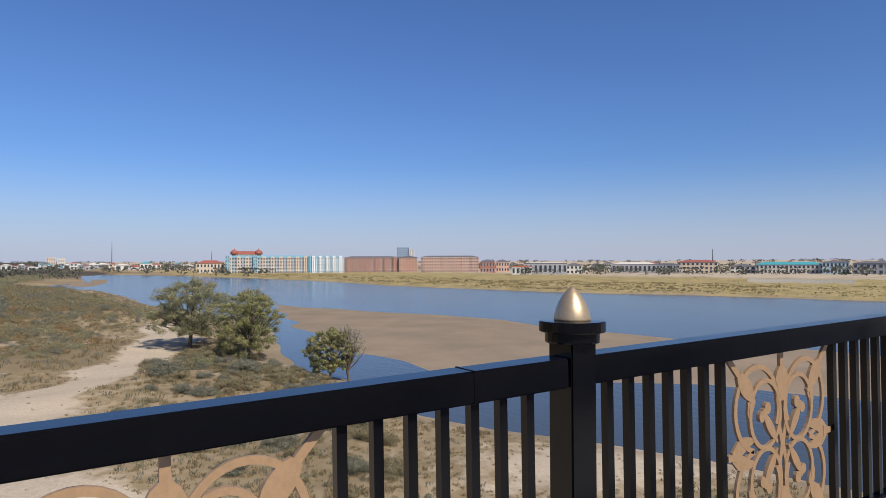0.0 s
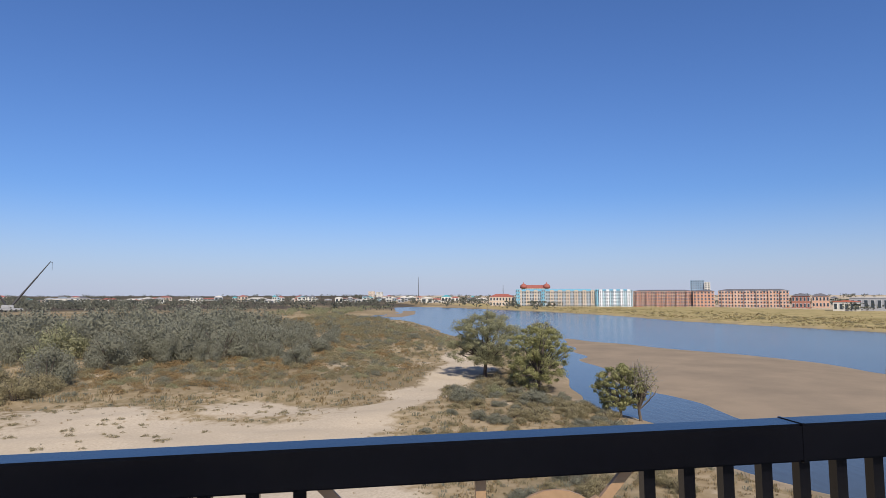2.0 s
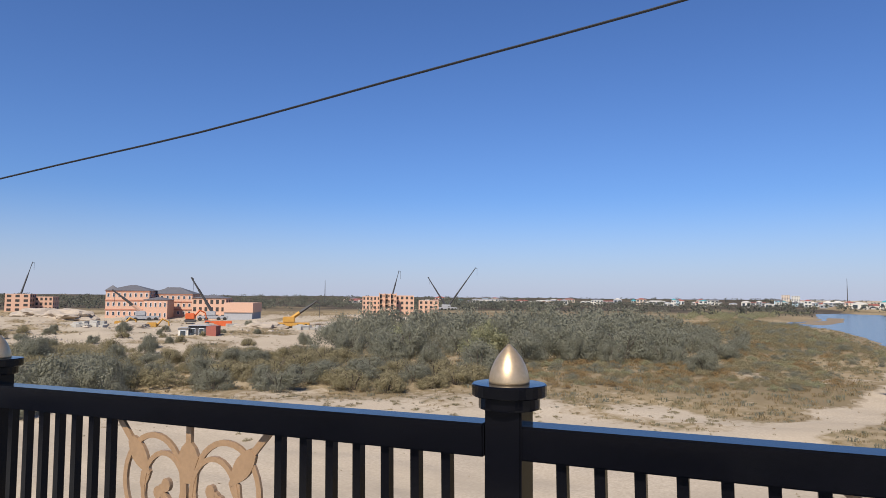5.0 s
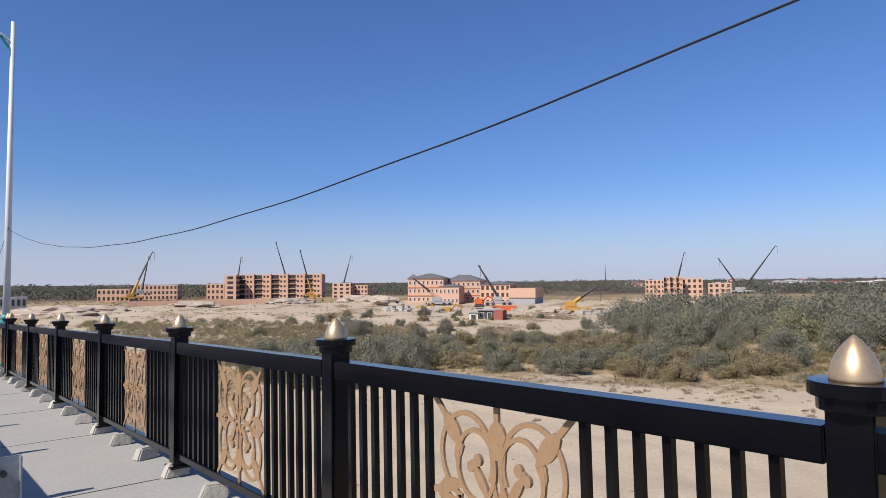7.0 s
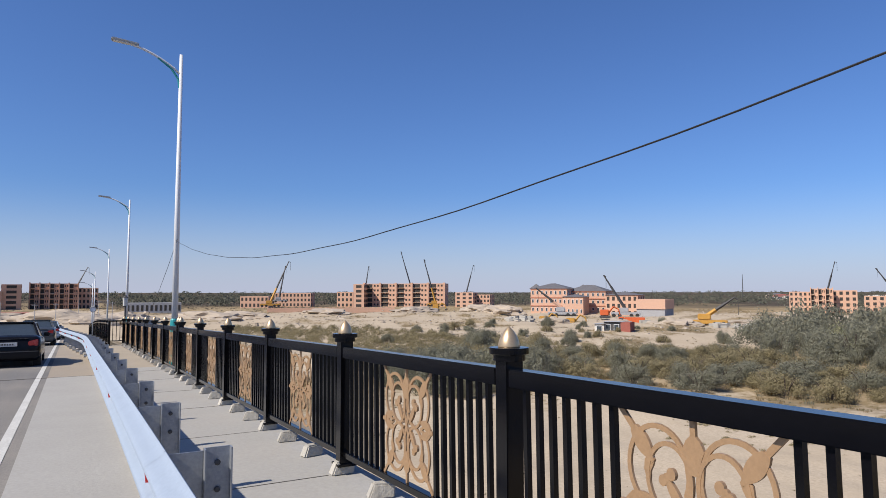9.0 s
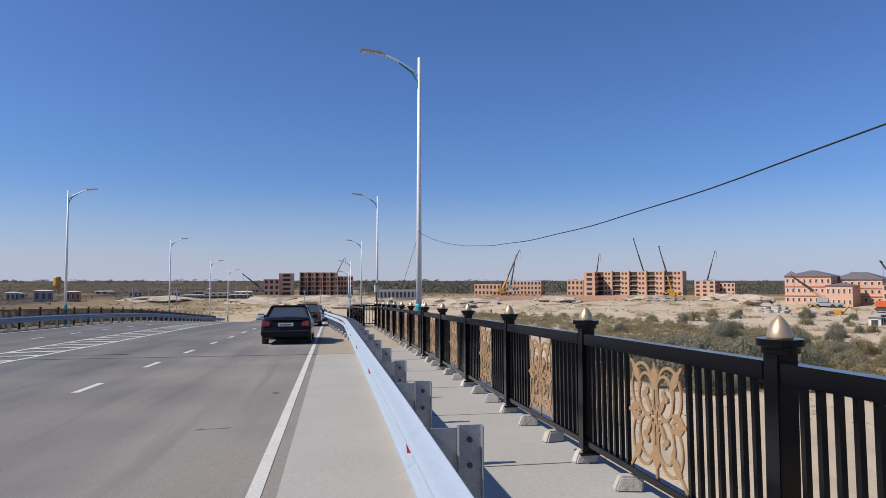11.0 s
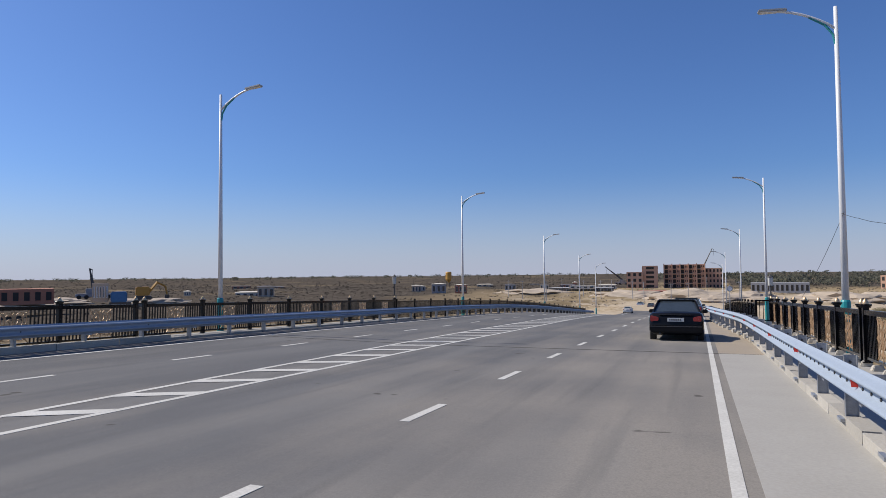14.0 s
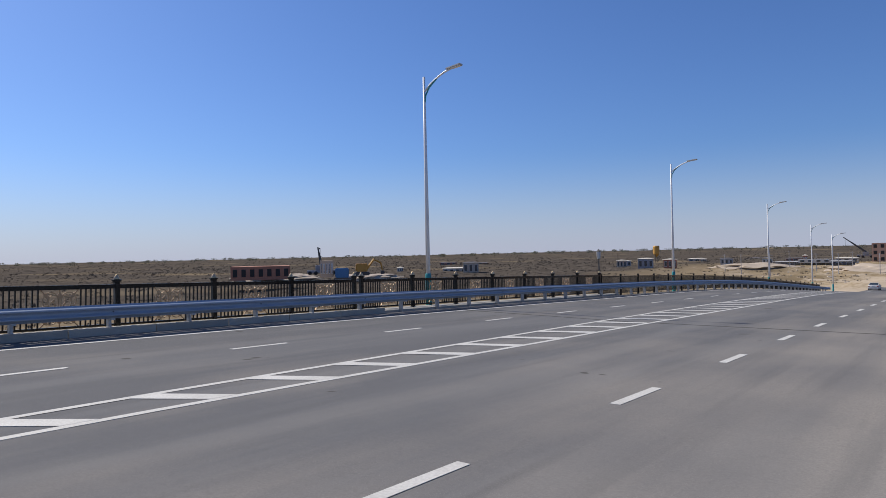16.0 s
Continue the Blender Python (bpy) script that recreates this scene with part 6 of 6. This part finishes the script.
part("chassis", box(-1.4, 1.8, -1.0, 1.0, 0.4, 0.9), M_STEEL, t)
for a, d, el, col in ((39.6, 215, -2.9, M_YELLOW), (42.0, 200, -3.1, M_YELLOW), (-47.4, 150, -1.75, M_YELLOW), (44.9, 215, -2.3, M_ORANGE), (29.9, 300, -1.7, M_YELLOW)):
    x, y = bearing(a, d)
    e = thing("excavator", "yellow excavator working on the sand", "excavator", "excavators", m=pose(x, y, base_z(d, el), 0, 0, -a))
    part("track", box(-1.7, 1.7, -1.3, 1.3, 0, 0.8, 0.2), M_STEEL, e)
    part("cab", box(-1.5, 1.2, -1.1, 1.1, 0.85, 2.7, 0.2), col, e)
    part("boom", tube([(1.0, 0, 1.6), (2.6, 0, 3.6), (4.2, 0, 2.8)], [0.3, 0.28, 0.2], 4), col, e)
    part("arm", tube([(4.2, 0, 2.8), (4.6, 0, 0.9)], [0.2, 0.16], 4), col, e)
    part("bucket", box(4.1, 5.0, -0.5, 0.5, 0.2, 1.0, 0.1), M_STEEL, e)
x, y = bearing(-21.55, 330)
s = thing("silo", "yellow cement silo on legs", "silo", m=pose(x, y, base_z(330, -0.95) - 1))
part("drum", lathe([(0.3, 2.5), (1.5, 4.2), (1.5, 7.6), (1.2, 8.0)], 16), M_YELLOW, s, smooth=False)
for k in range(4):
    part("leg", tube([(1.2 * math.cos(k * 1.571), 1.2 * math.sin(k * 1.571), 0), (1.2 * math.cos(k * 1.571), 1.2 * math.sin(k * 1.571), 4.3)], 0.12, 5), M_STEEL, s)


def heap(a, d, w, h, seed, material, label, name="sand_mound"):
    r = random.Random(seed)
    x, y = bearing(a, d)
    bm = bmesh.new()
    bmesh.ops.create_icosphere(bm, subdivisions=4, radius=1)
    for v in bm.verts:
        n_ = noise.noise(v.co * 2.2 + Vector((seed, 0, 0))) * 0.35 + noise.noise(v.co * 6 + Vector((0, seed, 0))) * 0.12
        v.co *= 1 + n_
        v.co.z = max(v.co.z, -0.2)
    o = tagged(obj(name, bm, material), label, "mound", "sand mounds")
    o.matrix_basis = Matrix.LocRotScale((x, y, height(x, y) - 0.05 * h), Euler((0, 0, r.uniform(0, 6))), (w, w * 0.6, h))


for k, (a, d, w, h) in enumerate(((50.5, 178, 7, 1.8), (46, 178, 6, 1.4), (40.5, 190, 5, 1.6), (36, 260, 12, 3), (34, 300, 14, 3), (28, 290, 14, 2.4), (20, 270, 14, 2.2), (10, 230, 16, 3), (4, 210, 14, 2.8), (-1, 235, 14, 3.4),
                                   (1.5, 200, 9, 2.2), (-5.5, 250, 16, 2.4), (-14, 300, 18, 2), (-47, 240, 14, 2), (-55, 260, 16, 2), (56, 200, 9, 1.2), (13, 250, 12, 2))):
    heap(a, d, w, h, k, M_DIRT, "pale mound of sand and spoil")
rs = random.Random(9)
stack = thing("slab_stack", "rows of grey concrete slabs laid on the sand", "slabs")
for k in range(60):
    a, d = rs.choice(((rs.uniform(53.5, 57.5), rs.uniform(176, 186)), (rs.uniform(48.2, 50.0), rs.uniform(185, 192)), (rs.uniform(36.5, 38.5), rs.uniform(200, 215))))
    x, y = bearing(a, d)
    b = part("slab", box(-1.5, 1.5, -0.6, 0.6, 0, rs.uniform(0.4, 1.1), 0.05), M_CONC2, stack)
    b.matrix_basis = pose(x, y, height(x, y) - 0.05, 0, 0, rs.uniform(0, 180))
spots = []
for k in range(800):
    x, y = bearing(rs.uniform(-14, 62), rs.uniform(130, 330))
    if y > 95 and not -20 < x < 8:
        spots.append((x, y))
rv, rf = [], []
for (x, y), z in zip(spots, relief(*np.array(spots).T)[0].tolist()):
    w, h = rs.uniform(0.12, 0.42) * (1 + (rs.random() > 0.96) * 2), rs.uniform(0.08, 0.32)
    t_ = rs.uniform(0, 3.14)
    i = len(rv)
    for zz, kk in ((z - 0.1, 1.0), (z + h, 0.75)):
        for q in range(4):
            rv.append((x + w * kk * math.cos(t_ + q * 1.571) * (1 + 0.6 * (q % 2)), y + w * kk * math.sin(t_ + q * 1.571), zz))
    rf += [(i, i + 1, i + 5, i + 4), (i + 1, i + 2, i + 6, i + 5), (i + 2, i + 3, i + 7, i + 6), (i + 3, i, i + 4, i + 7), (i + 4, i + 5, i + 6, i + 7)]
rm = bpy.data.meshes.new("rubble")
rm.from_pydata(rv, [], rf)
rm.materials.append(mat("site_rubble", (0.42, 0.36, 0.29), (0.30, 0.25, 0.2), 0.95, scale=0.05, fine=0.6, island=0.4))
tagged(new("rubble", rm), "stones and rubble strewn over the building site", "rubble", kind="stuff")
# poles along the far road
for k in range(14):
    a, d = -16 + 1.5 * k + rs.uniform(-0.5, 0.5), rs.uniform(190, 300)
    x, y = bearing(a, d)
    p = thing("utility_pole", "thin grey utility pole on the plain", "pole", "utility poles", m=pose(x, y, height(x, y) - 0.2))
    part("shaft", tube([(0, 0, 0), (0, 0, 6.5)], [0.12, 0.08], 6), M_GREY, p)
    part("crossarm", box(-0.7, 0.7, -0.05, 0.05, 6.1, 6.2), M_GREY, p)
# traffic sign by the ramp
x, y = 1.3, 60.0
p = thing("traffic_sign", "round white road sign on a thin post", "sign", m=pose(x + 1.1, y, deck(y)))
part("post", tube([(0, 0, -0.2), (0, 0, 2.6)], 0.03, 8), M_GALV2, p)
d_ = part("disc", lathe([(0.2, 0), (0.21, 0.01), (0.2, 0.02)], 24), M_WHITE, p)
d_.matrix_basis = pose(0, -0.06, 2.3, 90)
r_ = part("rim", lathe([(0.21, 0.0), (0.24, 0.01), (0.21, 0.03), (0.17, 0.028), (0.17, 0.005)], 24), M_GREY, p)
r_.matrix_basis = pose(0, -0.065, 2.3, 90)
